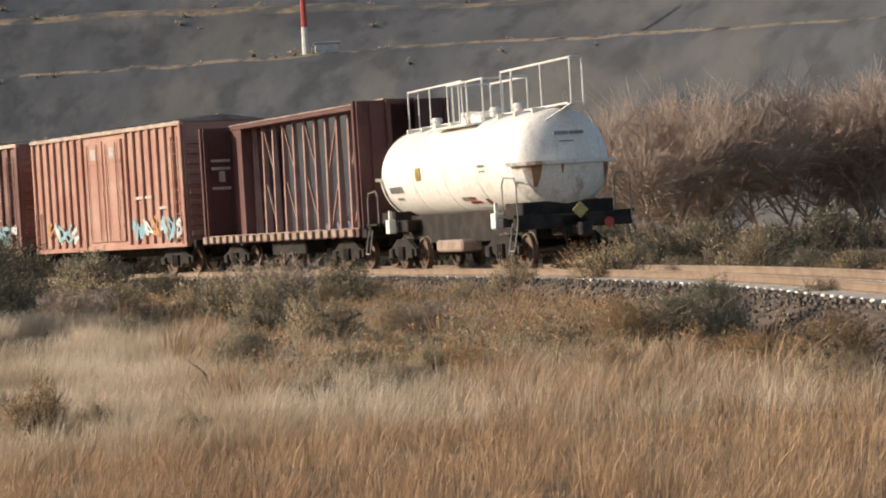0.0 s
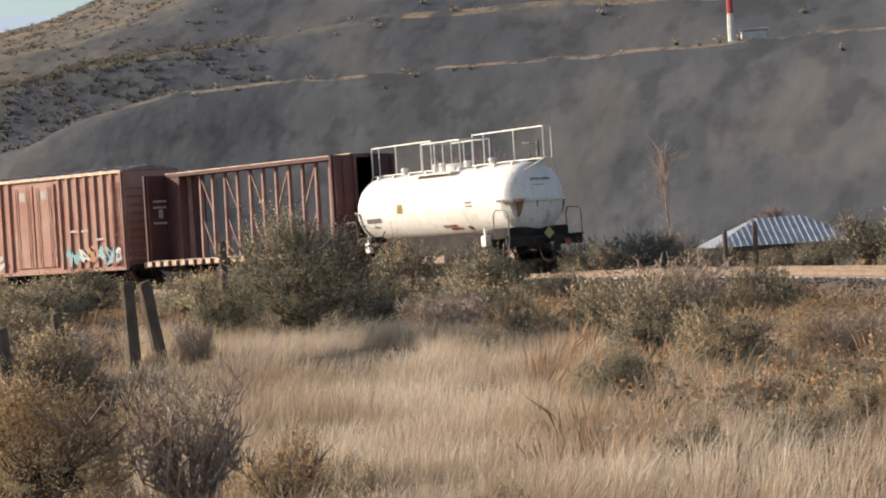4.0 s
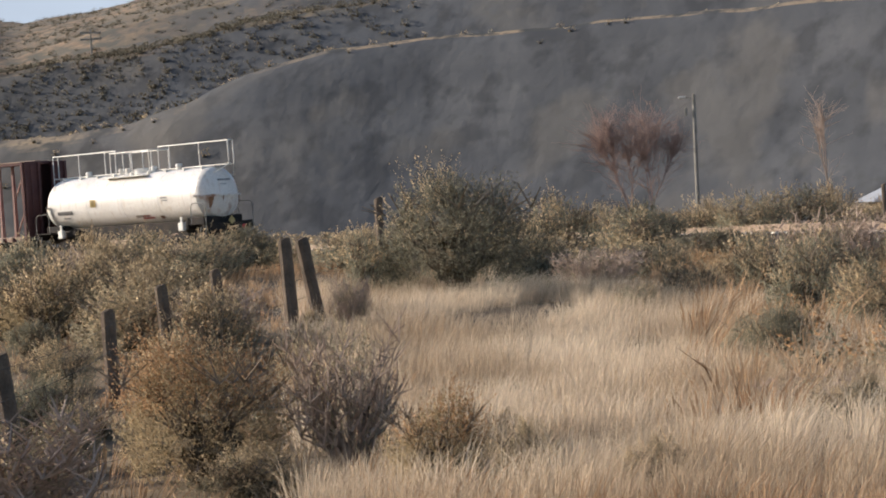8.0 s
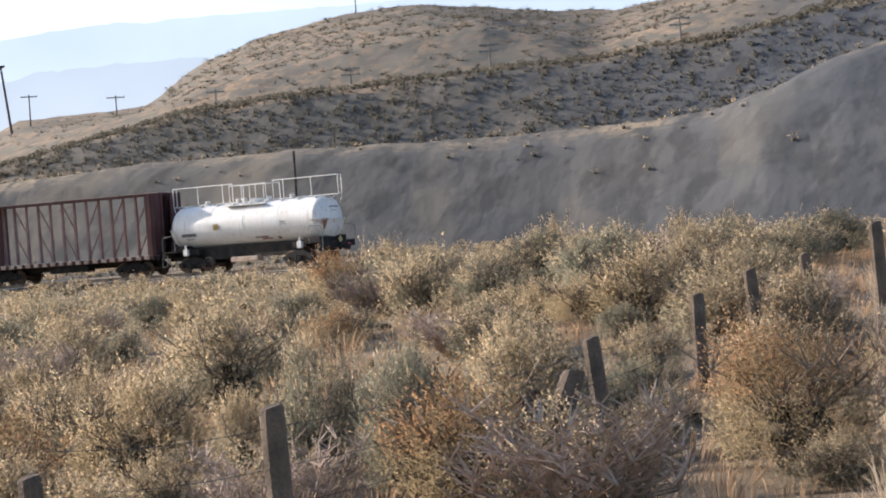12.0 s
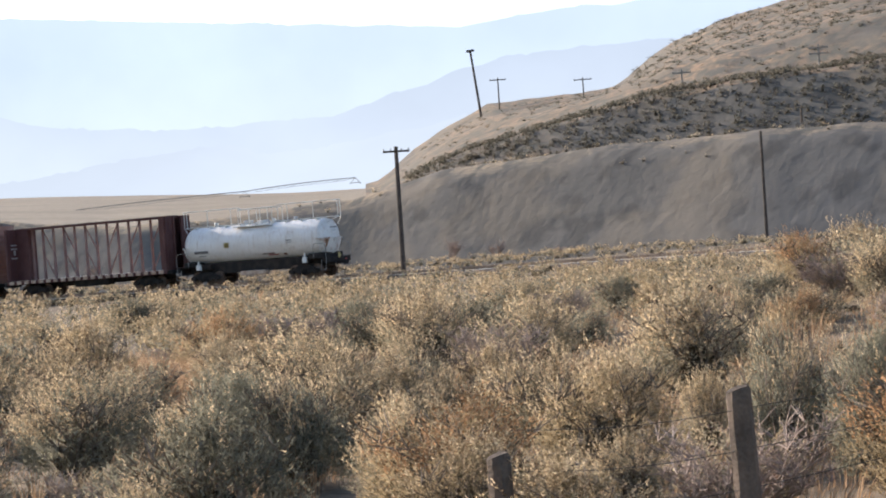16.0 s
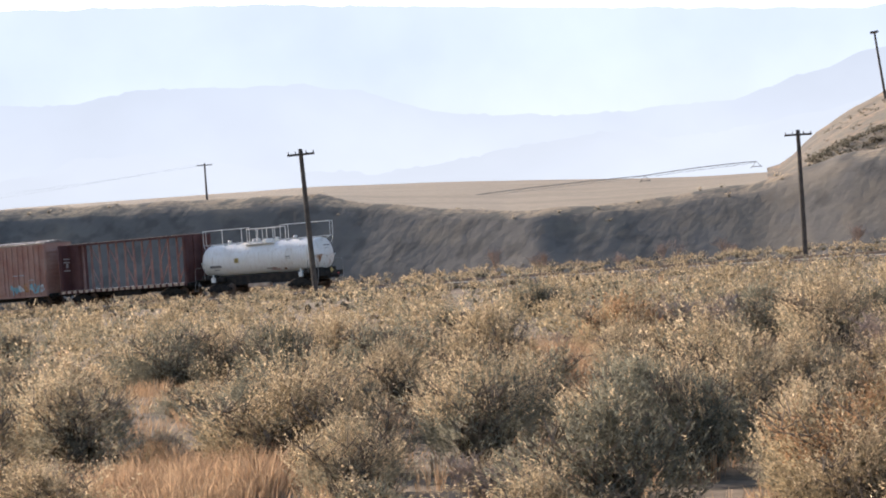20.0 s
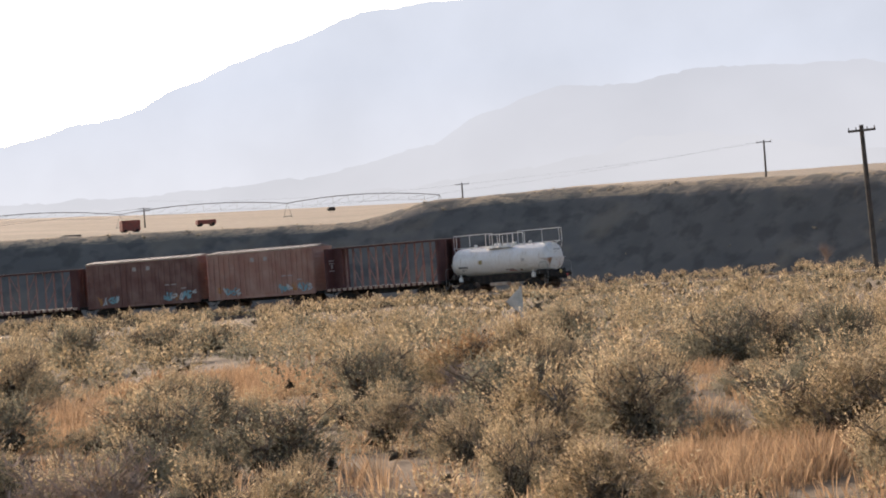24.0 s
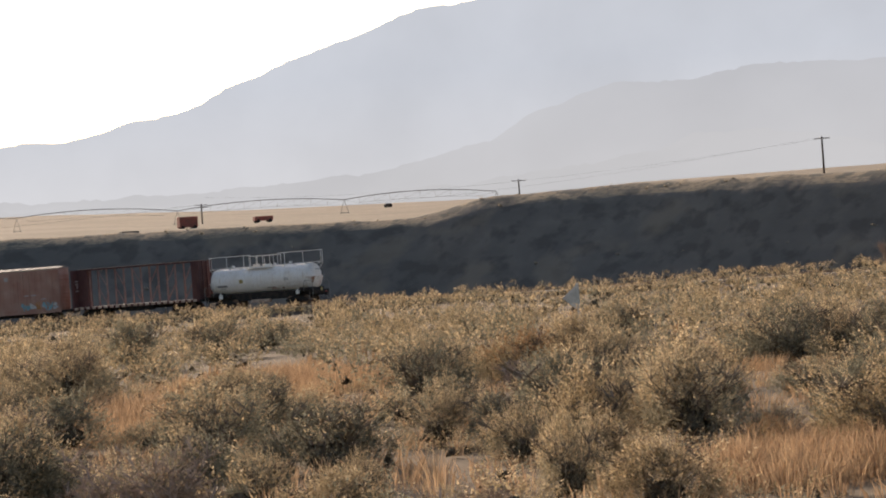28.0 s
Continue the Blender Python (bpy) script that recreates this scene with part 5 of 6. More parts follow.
def shed():
    """Hipped ribbed-metal roof beyond the track."""
    p = polar(2.3, 112)
    z = -1.2
    th = thing("shed", "low shed with a ribbed pale metal hip roof beyond the track", "shed", at=pose(p.x, p.y, z, 0, 0, 2 + 12))
    he, hr = el_z(112, -0.80) - z, el_z(112, -0.18) - z
    bm = bmesh.new()
    box(bm, -2.9, 2.9, -1.9, 1.9, -0.3, he - 0.05)
    part("walls", bm, M_SHED, th)
    bm = bmesh.new()
    e = [bm.verts.new(v) for v in ((-3.5, -2.4, he), (3.5, -2.4, he), (3.5, 2.4, he), (-3.5, 2.4, he))]
    r = [bm.verts.new(v) for v in ((-1.1, 0, hr), (1.1, 0, hr))]
    for f in ((e[0], e[1], r[1], r[0]), (e[1], e[2], r[1]), (e[2], e[3], r[0], r[1]), (e[3], e[0], r[0]), (e[3], e[2], e[1], e[0])):
        bm.faces.new(f)
    bmesh.ops.recalc_face_normals(bm, faces=bm.faces)
    rf = part("roof", bm, M_TIN, th)
    for i in range(24):
        x = -3.3 + 6.6 * i / 23
        t = min(1.0, (3.5 - abs(x)) / 2.4)
        bm = bmesh.new()
        rod(bm, (x, -2.4, he + 0.02), (x, -2.4 + 2.4 * t, he + (hr - he) * t + 0.02), 0.035, n=4)
        part("roof_rib", bm, M_TIN, rf)
    for i in range(16):
        y = -2.2 + 4.4 * i / 15
        t = 1 - abs(y) / 2.4
        bm = bmesh.new()
        rod(bm, (3.5, y, he + 0.02), (3.5 - 2.4 * t, y, he + (hr - he) * t + 0.02), 0.035, n=4)
        part("roof_rib", bm, M_TIN, rf)


shed()


def farm():
    # centre-pivot irrigation line: trussed pipe on wheeled towers
    def pivot(name, stops, r, el, up, depth=1.2, legs=3.6):
        th = thing(name, "long pivot irrigation line on the stubble field", "irrigation line")
        pts = []
        for az, e in zip(stops, el):
            pts.append(polar(az, r, el_z(r, e)))
        for a, b in zip(pts, pts[1:]):
            bm = bmesh.new()
            n = 10
            arch = [a.lerp(b, i / n) + Vector((0, 0, up * 4 * (i / n) * (1 - i / n))) for i in range(n + 1)]
            low = [a.lerp(b, i / n) + Vector((0, 0, -depth + up * 2.0 * (i / n) * (1 - i / n))) if 0 < i < n else arch[i] for i in range(n + 1)]
            pipe(bm, arch, 0.10, 5)
            pipe(bm, low, 0.04, 4)
            for i in range(1, n):
                rod(bm, arch[i], low[i], 0.035, n=4)
                rod(bm, arch[i], low[min(n, i + 1)], 0.03, n=4)
            part("span", bm, M_GREYPOLE, th)["kind"] = "stuff"
        for c in pts:
            bm = bmesh.new()
            for s in (-1, 1):
                rod(bm, c, c + Vector((s * 1.3, s * 0.6, -legs)), 0.07, n=5)
            rod(bm, c + Vector((-1.3, -0.6, 0.3 - legs)), c + Vector((1.3, 0.6, 0.3 - legs)), 0.08, n=5)
            part("tower", bm, M_GREYPOLE, th)
    pivot("irrigation_line", [61.23, 64.83, 68.75, 72.47, 80], 620, [1.62, 1.67, 1.67, 1.74, 1.7], 1.3)
    pivot("irrigation_line", [40.64, 43.25, 47.8, 51.5], 620, [1.46, 1.32, 1.12, 1.0], 0.3, 0.5, 1.6)
    # machinery and boxes parked along the edge
    def crate(az, r, el, w, h, d, mat, label, cat, bits):
        p = polar(az, r)
        z = el_z(r, el)
        th = thing(cat.replace(" ", "_"), label, cat, at=pose(p.x, p.y, z, 0, 0, az + 15))
        bm = bmesh.new()
        box(bm, -w / 2, w / 2, -d / 2, d / 2, 0.5, h, bevel=0.06)
        part("body", bm, mat, th)
        for k in range(bits):
            x = -w / 2 + w * (k + 0.5) / bits
            bm = bmesh.new()
            box(bm, x - 0.06, x + 0.06, -d / 2 - 0.05, d / 2 + 0.05, 0.55, h - 0.05)
            part("slat", bm, mat, th)
        for x in (-w * 0.33, w * 0.33):
            for y in (-d / 2, d / 2):
                bm = bmesh.new()
                rod(bm, (x, y - 0.12, 0.42), (x, y + 0.12, 0.42), 0.42, n=14)
                part("wheel", bm, M_BLACK, th)
        return th
    crate(68.53, 560, 1.22, 4.3, 2.9, 2.5, M_MACH, "red slatted farm wagon on the field edge", "farm wagon", 6)
    crate(66.76, 560, 1.26, 4.4, 1.5, 2.0, M_MACH, "low red farm machine on the field edge", "farm machine", 3)
    crate(69.9, 500, 1.12, 3.6, 1.3, 2.0, M_SHED, "dull brown trailer on the field edge", "trailer", 3)
    crate(63.8, 620, 1.42, 1.5, 1.0, 1.2, M_SHED, "small dark bin on the field", "bin", 2)
    crate(72.0, 480, 1.0, 4.5, 1.4, 2.2, M_SHED, "rusty flat trailer with scrap", "trailer", 4)
    crate(71.4, 480, 1.0, 2.4, 1.5, 1.6, M_SHED, "heap of rusty scrap machinery", "machine", 5)


farm()


def road_sign():
    r = 66
    p = polar(59.49, r)
    z = ground_z(p.x, p.y)
    h = el_z(r, -0.66) - z
    th = thing("road_sign", "bare metal back of a sign on a post", "sign", at=pose(p.x, p.y, z, 0, 0, 59.3))
    bm = bmesh.new()
    box(bm, -0.04, 0.04, 0.0, 0.05, -0.3, h, bevel=0.008)
    part("post", bm, M_SIGN, th)
    bm = bmesh.new()
    a = [(0.03, -0.03, h), (-0.42, -0.03, h - 0.4), (0.03, -0.03, h - 0.8), (0.05, -0.03, h - 0.4)]
    f = bm.faces.new([bm.verts.new(q) for q in a])
    e = bmesh.ops.extrude_face_region(bm, geom=[f])
    bmesh.ops.translate(bm, vec=(0, 0.01, 0), verts=[v for v in e["geom"] if isinstance(v, bmesh.types.BMVert)])
    bmesh.ops.recalc_face_normals(bm, faces=bm.faces)
    part("plate", bm, M_SIGN, th)


road_sign()


# ---- sage, grass, trees ----
def tri_leaves(rng, centres, dirs, lengths, widths):
    """Small pointed leaves, one triangle each."""
    n = len(centres)
    d = dirs / np.linalg.norm(dirs, axis=1, keepdims=True)
    u = np.cross(d, rng.normal(size=(n, 3)))
    u /= np.linalg.norm(u, axis=1, keepdims=True) + 1e-9
    L, W = lengths[:, None], widths[:, None]
    q = np.stack([centres - u * W * 0.5, centres + u * W * 0.5, centres + d * L], 1)
    return q.reshape(-1, 3), np.arange(n * 3).reshape(n, 3)


def unit(v):
    return v / (np.linalg.norm(v, axis=-1, keepdims=True) + 1e-9)


def bush_parts(seed, sprigs, per, length, width, seed_share=0.25, stems=9, core=(14, 7), open_foot=False, inner=0.34):
    """Arrays for a sage bush about 1 m wide and high: leaves, seed heads and inner mass, each with its normals, and a bmesh of stems."""
    rng = np.random.default_rng(seed)
    n_lobe = 11
    la, le = rng.uniform(0, 2 * np.pi, n_lobe), np.arcsin(rng.uniform(0.0, 1.0, n_lobe))
    ld = np.stack([np.cos(le) * np.cos(la), np.cos(le) * np.sin(la), np.sin(le)], 1)
    amp = rng.uniform(0.06, 0.2, n_lobe)
    lift, tall = (0.23, 0.77) if open_foot else (0.2, 0.8)

    def dome(az, el, k):
        d = np.stack([np.cos(el) * np.cos(az), np.cos(el) * np.sin(az), np.sin(el)], -1)
        bump = (amp * np.exp(-(1 - d @ ld.T) / 0.07)).max(-1)
        r = (0.34 + bump) * k
        return np.stack([r * d[..., 0], r * d[..., 1], lift + r * d[..., 2] * tall / 0.56], -1), d

    # upright feathery shoots of leaves, gathered into lobes; many of those on top end in seed heads
    az = rng.uniform(0, 2 * np.pi, sprigs)
    el = np.arcsin(rng.uniform(-0.45, 1.0, sprigs))
    near = rng.random(sprigs) < 0.62
    pick = rng.integers(n_lobe, size=sprigs)
    az = np.where(near, la[pick] + rng.normal(size=sprigs) * 0.3 / np.maximum(0.35, np.cos(le[pick])), az)
    el = np.where(near, np.clip(le[pick] + rng.normal(size=sprigs) * 0.26, -0.45, 1.5), el)
    root, out = dome(az, el, rng.uniform(0.35, 0.92, sprigs) ** 0.6)
    axis = unit(out * 0.55 + rng.normal(size=root.shape) * 0.2 + np.array([0, 0, 0.85]))
    gold = rng.random(n_lobe) < seed_share * 2.0
    tip = (root[:, 2] > lift + 0.14) & np.where(near & gold[pick], rng.random(sprigs) < 0.8, rng.random(sprigs) < seed_share * 0.5)
    sl = 0.16 * rng.uniform(0.6, 1.35, sprigs) * np.where(tip, 1.5, 1.0)
    idx = np.repeat(np.arange(sprigs), per)
    f = np.tile((np.arange(per) + 0.5) / per, sprigs)
    fat = ((1.1 - f) * np.where(tip[idx], 0.8, 1.0))[:, None]
    off = rng.normal(size=(len(idx), 3)) * 0.017 * fat
    pts = root[idx] + axis[idx] * (sl[idx] * f)[:, None] + off
    d = axis[idx] + rng.normal(size=pts.shape) * 0.5
    L = length * rng.uniform(0.6, 1.3, len(idx))
    W = width * rng.uniform(0.7, 1.3, len(idx))
    nrm = unit(unit(out[idx] + np.array([0, 0, 0.25])) + 0.75 * unit(off) + 0.3 * rng.normal(size=pts.shape))
    hi = tip[idx] & (f > 0.15)
    three = lambda a: np.repeat(a, 3, axis=0)
    leaves = (*tri_leaves(rng, pts[~hi], d[~hi], L[~hi], W[~hi]), three(nrm[~hi]))
    heads = (*tri_leaves(rng, pts[hi], d[hi], L[hi] * 0.8, W[hi] * 1.15), three(nrm[hi]))
    # rough inner mass of twigs and old leaves, darkened to imitate inner shade
    na, ne = core
    ga, ge = np.meshgrid(np.linspace(0, 2 * np.pi, na, endpoint=False), np.linspace(-0.45, 1.45, ne), indexing="ij")
    cv, cd = dome(ga, ge, inner)
    cv = cv + rng.normal(size=cv.shape) * 0.03
    cf = []
    for i in range(na):
        for j in range(ne - 1):
            p, q = i * ne + j, ((i + 1) % na) * ne + j
            cf.append((p, q, q + 1, p + 1))
    bm = bmesh.new()
    for i in range(stems):
        a = rng.uniform(0, 2 * np.pi)
        wide = 0.48 if stems > 20 else 0.34
        high = rng.uniform(0.35, 0.8) if stems > 20 else 0.62
        pts_s = [Vector((0.12 * wide * math.cos(a), 0.12 * wide * math.sin(a), -0.08))]
        for k in range(1, 5):
            x = wide * (k / 4) ** (0.75 if stems > 20 else 1.2) * rng.uniform(0.6, 1.1)
            pts_s.append(Vector((x * math.cos(a), x * math.sin(a), high * (k / 4) ** 0.85 + rng.uniform(-0.03, 0.03))))
            a += rng.uniform(-0.45, 0.45)
        for k, (p, q) in enumerate(zip(pts_s, pts_s[1:])):
            rod(bm, p, q, 0.017 - 0.0036 * k, 0.0134 - 0.0036 * k, 3, caps=False)
            if k:
                for _ in range(4):
                    w = q + Vector((rng.uniform(-0.14, 0.14), rng.uniform(-0.14, 0.14), rng.uniform(0.02, 0.18)))
                    rod(bm, q, w, 0.0055, 0.0025, 3, caps=False)
    return leaves, heads, (cv.reshape(-1, 3), np.array(cf), cd.reshape(-1, 3)), bm


def mesh_of(name, verts, faces, mat, normals=None):
    me = bpy.data.meshes.new(name)
    faces = np.asarray(faces)
    n, k = faces.shape
    me.vertices.add(len(verts))
    me.vertices.foreach_set("co", np.ascontiguousarray(verts, dtype=np.float32).ravel())
    me.loops.add(n * k)
    me.loops.foreach_set("vertex_index", np.ascontiguousarray(faces, dtype=np.int32).ravel())
    me.polygons.add(n)
    me.polygons.foreach_set("loop_start", np.arange(0, n * k, k, dtype=np.int32))
    me.update(calc_edges=True)
    me.materials.append(mat)
    if normals is not None:
        me.normals_split_custom_set_from_vertices(np.ascontiguousarray(normals, dtype=np.float32))
    return me


def near_variants(fine):
    sets = []
    shares = (0.26, 0.5, 0.36, 0.16, 0.44, 0.56, 0.52, 0.16)
    for k in range(8):
        bare = k == 7
        sprigs, per, ln, wd = {"near": (820, 12, 0.033, 0.009), "mid": (650, 9, 0.036, 0.012), "big": (2000, 12, 0.02, 0.0062)}[fine]
        if bare:
            sprigs = sprigs // 3
        le, he, (cv, cf, cn), bm = bush_parts(40 + k, sprigs, per, ln, wd, shares[k], 70 if bare else 12, open_foot=k in (3, 4))
        st = bpy.data.meshes.new("stems")
        bm.to_mesh(st)
        bm.free()
        st.materials.append(M_TWIG if bare else M_STEM)
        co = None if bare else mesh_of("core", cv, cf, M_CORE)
        sets.append((st, mesh_of("leaves", le[0], le[1], M_SAGES[(0, 1, 0, 0, 2, 1, 2, 1)[k]], le[2]), mesh_of("seed_heads", he[0], he[1], M_RUST_LEAF if k == 6 else M_SEED, he[2]), co))
    return sets


BUSH_LABEL = ("grey-green sagebrush with dark stems", "sagebrush with many pale gold seed heads", "dense grey-green sagebrush with some gold tips", "dark olive sagebrush with few seed heads",
              "yellowing sagebrush on dry ground", "rabbitbrush thick with gold seed tips", "russet-orange dry rabbitbrush in grass", "nearly bare sagebrush of grey twigs")


def set_bush(variants, k, x, y, w, h, turn, rng):
    st, lf, sd, co = variants[k]
    z = ground_z(x, y)
    th = thing("sagebrush", BUSH_LABEL[k], "shrub", "sagebrush of the flat")
    th.matrix_basis = pose(x, y, z - 0.03, 0, 0, turn) @ Matrix.Diagonal((w, w, h, 1))
    for name, me in (("woody_base", st), ("foliage", lf), ("seed_crown", sd), ("inner_mass", co)):
        if me is None:
            continue
        ob = new(name, me)
        ob.parent = th
        ob["kind"] = "stuff"
    return th


def vegetation():
    rng = np.random.default_rng(21)
    variants, mid_variants = near_variants("near"), near_variants("mid")
    big_variants = near_variants("big")
    taken = []
    # the bushes that stand out, area by area: heading, distance, height, width, kind
    def stand(rows):
        for az, r, h, w, k in rows:
            p = polar(az, r)
            set_bush(big_variants if w > 1.5 and r < 45 else variants if r < 30 else mid_variants, k, p.x, p.y, w * 1.12, h * 1.06, rng.uniform(0, 360), rng)
            taken.append((p.x, p.y, w * 0.45))

    stand([(13.55, 37.9, 2.18, 2.95, 3), (9.08, 65, 1.69, 2.72, 3), (10.35, 41.3, 0.82, 1.39, 7), (8.15, 38.4, 0.76, 1.34, 0), (6.26, 36.3, 1.27, 1.35, 2), (4.79, 33.4, 1.48, 1.31, 0), (6.15, 25.9, 0.72, 0.78, 3), (15.64, 38.1, 1.33, 1.06, 0), (5.44, 31.3, 1.38, 1.09, 0),
           (3.81, 28.8, 1.01, 1.34, 2), (2.51, 27.6, 0.46, 0.9, 3), (6.42, 26.5, 0.68, 1.17, 0), (1.69, 32.2, 0.67, 0.9, 6), (0.8, 30.9, 0.79, 0.85, 7), (0.49, 21.5, 0.55, 0.8, 2), (9.4, 34.6, 0.56, 0.89, 0), (10.35, 46.2, 0.75, 1.72, 7), (7.53, 62.5, 1.02, 2.61, 3)])
    stand([(11.12, 71, 2.15, 2.64, 2), (9.39, 66.5, 1.85, 2.16, 3), (-8.03, 25.7, 1.06, 1.12, 3), (-5.81, 23.3, 0.91, 0.98, 6), (-10.55, 19.8, 0.5, 1.24, 6), (-6.92, 24.3, 0.89, 2, 3), (-12.37, 19.5, 0.76, 1.19, 6), (-10.84, 30.2, 0.88, 0.88, 0), (-9.68, 20.8, 0.53, 1.12, 6)])
    stand([(19.71, 19.1, 1.33, 1.64, 6), (16.39, 18.6, 1.3, 0.82, 7), (14.35, 17.1, 0.79, 0.79, 6), (12.22, 16.7, 0.5, 0.54, 1), (18.88, 17.8, 0.45, 0.99, 5), (22.91, 20.7, 0.77, 0.67, 0), (16.15, 32.6, 0.84, 0.53, 7), (23.58, 45.4, 1.16, 1.16, 2), (22.15, 45.4, 1.16, 1.37, 1),
           (21.14, 38.8, 0.54, 0.99, 2), (23.62, 32, 0.6, 0.89, 3), (23.02, 28.8, 0.67, 0.94, 2), (23.56, 24.3, 0.73, 0.85, 3), (30.88, 22.2, 1.55, 0.83, 0), (28.79, 21, 1.33, 0.98, 3), (32.79, 36.5, 0.76, 0.85, 2), (32.76, 22.6, 0.84, 0.68, 5), (26.11, 29.3, 0.89, 1.09, 2)])
    stand([(25.36, 26.6, 0.62, 0.99, 3), (24.36, 35.8, 0.83, 1.58, 4), (31.16, 44, 0.72, 1.43, 3), (28.93, 81.5, 1.71, 3.22, 1), (26.88, 81.5, 1.33, 2.65, 0), (22.98, 24.7, 0.69, 0.69, 2)])
    stand([(35.2, 21.4, 1.19, 1.34, 4), (31.01, 20.9, 1.26, 0.87, 0), (28.71, 19.5, 1.22, 0.95, 3), (40.02, 20.6, 0.98, 1.1, 5), (41.69, 27.9, 1.23, 1.3, 1), (43.8, 25.5, 1.13, 0.83, 3), (39.64, 34.5, 0.96, 1.28, 1), (26.34, 26, 0.79, 0.91, 2), (27.48, 33.1, 0.77, 1.39, 7),
           (37.63, 28.8, 0.8, 0.87, 0), (37.13, 60.5, 1.12, 1.69, 2), (34.66, 50.9, 0.95, 1.3, 3), (33.38, 39.6, 0.83, 1.2, 3), (38.64, 45.1, 0.89, 1.05, 2), (35.57, 43.4, 0.61, 0.81, 0), (41.23, 62, 0.86, 1.44, 1), (27.96, 50.9, 1.01, 1.3, 2), (29.35, 80, 1.3, 1.86, 3)])
    stand([(30.96, 39.9, 0.79, 1.21, 0), (25.47, 36.8, 0.77, 1.03, 4), (42.3, 22.2, 1.24, 1.03, 0), (43.9, 22.5, 1.2, 1.26, 3), (47.25, 26.3, 1.16, 1.65, 2), (50.37, 24.9, 0.98, 1.16, 1), (51.88, 34.4, 1.44, 1.04, 3), (50.34, 31.9, 0.74, 0.82, 0), (45.95, 75.5, 1.05, 1.93, 3),
           (43.82, 47.1, 0.88, 1.1, 2), (36.78, 59.5, 1.11, 1.24, 2), (33.51, 34.6, 0.73, 0.81, 3), (41.24, 55.3, 0.9, 1.03, 5), (47.9, 57.3, 0.93, 1.6, 0)])
    stand([(52.33, 39.6, 1.29, 1.38, 3), (53.28, 30.2, 0.91, 1.12, 3), (50.83, 47.8, 1, 1.22, 0), (47.54, 24.7, 1.21, 1.44, 2), (41.36, 24.1, 1.01, 1.46, 1), (39.77, 19.6, 1.02, 1.08, 5), (50.44, 22.8, 0.72, 0.85, 1), (49.47, 37.8, 0.88, 1.06, 1), (46.15, 76.5, 1.24, 2.13, 3),
           (44.22, 48.4, 0.68, 1.13, 2), (55.58, 54.8, 0.64, 1.15, 3), (57.62, 36.6, 0.85, 1.45, 2), (55.29, 27.6, 0.58, 0.77, 0), (60.22, 42, 0.68, 1.37, 3), (58.57, 60.5, 1.13, 1.97, 2), (57.74, 35.4, 0.82, 0.99, 3), (61.06, 27.8, 0.68, 0.97, 1), (59.45, 24.4, 0.74, 1.02, 4)])
    stand([(55.27, 51.1, 0.71, 1.43, 2), (62.29, 50.2, 0.7, 1.17, 2), (62.62, 35.8, 0.75, 1.17, 2), (53.01, 28.8, 0.94, 1.34, 3)])
    stand([(60.16, 41.2, 0.53, 1.25, 3), (55.74, 53.6, 0.75, 1.37, 2), (58.48, 64, 0.89, 1.93, 4), (62.64, 54.4, 0.76, 1.39, 0), (62.06, 77.5, 1.08, 1.62, 2), (63.73, 36.4, 0.51, 1.02, 2), (65.46, 28.9, 0.74, 1.14, 3), (66.13, 36.3, 0.59, 1.35, 2), (69.79, 34, 0.47, 0.87, 2),
           (59.94, 22.7, 0.84, 0.79, 1), (69.99, 67, 1.56, 1.87, 3), (71.37, 64, 1.19, 1.64, 2), (68.07, 72.5, 1.35, 2.53, 2), (66.79, 80, 1.12, 2.23, 0), (69.21, 41.6, 0.48, 0.87, 3), (64.93, 23.2, 0.54, 0.65, 1), (67.18, 24, 0.61, 0.78, 2), (53.45, 26.6, 0.43, 0.54, 6)])
    stand([(55.39, 26.6, 0.49, 0.8, 6), (72.65, 36.1, 0.67, 1.09, 4), (71.9, 25.7, 0.6, 0.84, 1)])

    stand([(2.0, 20, 0.5, 0.9, 0), (4.5, 19, 0.45, 0.8, 2), (0.8, 25, 0.5, 1.0, 3), (3.0, 23.5, 0.5, 0.9, 0), (-1.0, 21, 0.5, 1.0, 6), (-3.0, 24, 0.6, 1.1, 0), (-5.0, 20, 0.5, 0.9, 6), (5.6, 20.5, 0.4, 0.8, 7)])

    # openings with russet grass among the sage: heading, distance, half widths
    meadows = ((66.6, 50, 2.2, 7), (70.6, 40, 2.0, 5), (54.4, 24.5, 2.4, 2.6), (46.0, 42, 1.6, 5), (36.5, 34, 1.2, 3), (63.4, 50, 0.8, 3))

    def in_meadow(az, r):
        return sum((((az - a) / da) ** 2 + ((r - b) / db) ** 2) < 1 for a, b, da, db in meadows) > 0

    def free(x, y, w):
        return all((x - a) ** 2 + (y - b) ** 2 > (0.7 * (w / 2 + c)) ** 2 for a, b, c in taken)

    # the rest of the flat, nearest as things of their own
    count, tries = 0, 0
    while count < 238 and tries < 9000:
        tries += 1
        az, r = rng.uniform(-16, 80), math.sqrt(rng.uniform(15.5 ** 2, 50 ** 2))
        grassy = az < 19.2 and r < 44
        if rng.random() < (0.9 if grassy else 0.0) or in_meadow(az, r):
            continue
        w = rng.uniform(1.0, 2.2) * (0.45 if grassy else 1.0 if r > 22 else 0.8)
        p = polar(az, r)
        if not free(p.x, p.y, w):
            continue
        k = int(rng.choice([0, 1, 2, 3, 4, 5, 6, 7], p=[0.17, 0.18, 0.18, 0.1, 0.13, 0.12, 0.06, 0.06]))
        set_bush(variants if r < 26 else mid_variants, k, p.x, p.y, w, w * rng.uniform(0.5, 0.78), rng.uniform(0, 360), rng)
        taken.append((p.x, p.y, w * 0.5))
        count += 1

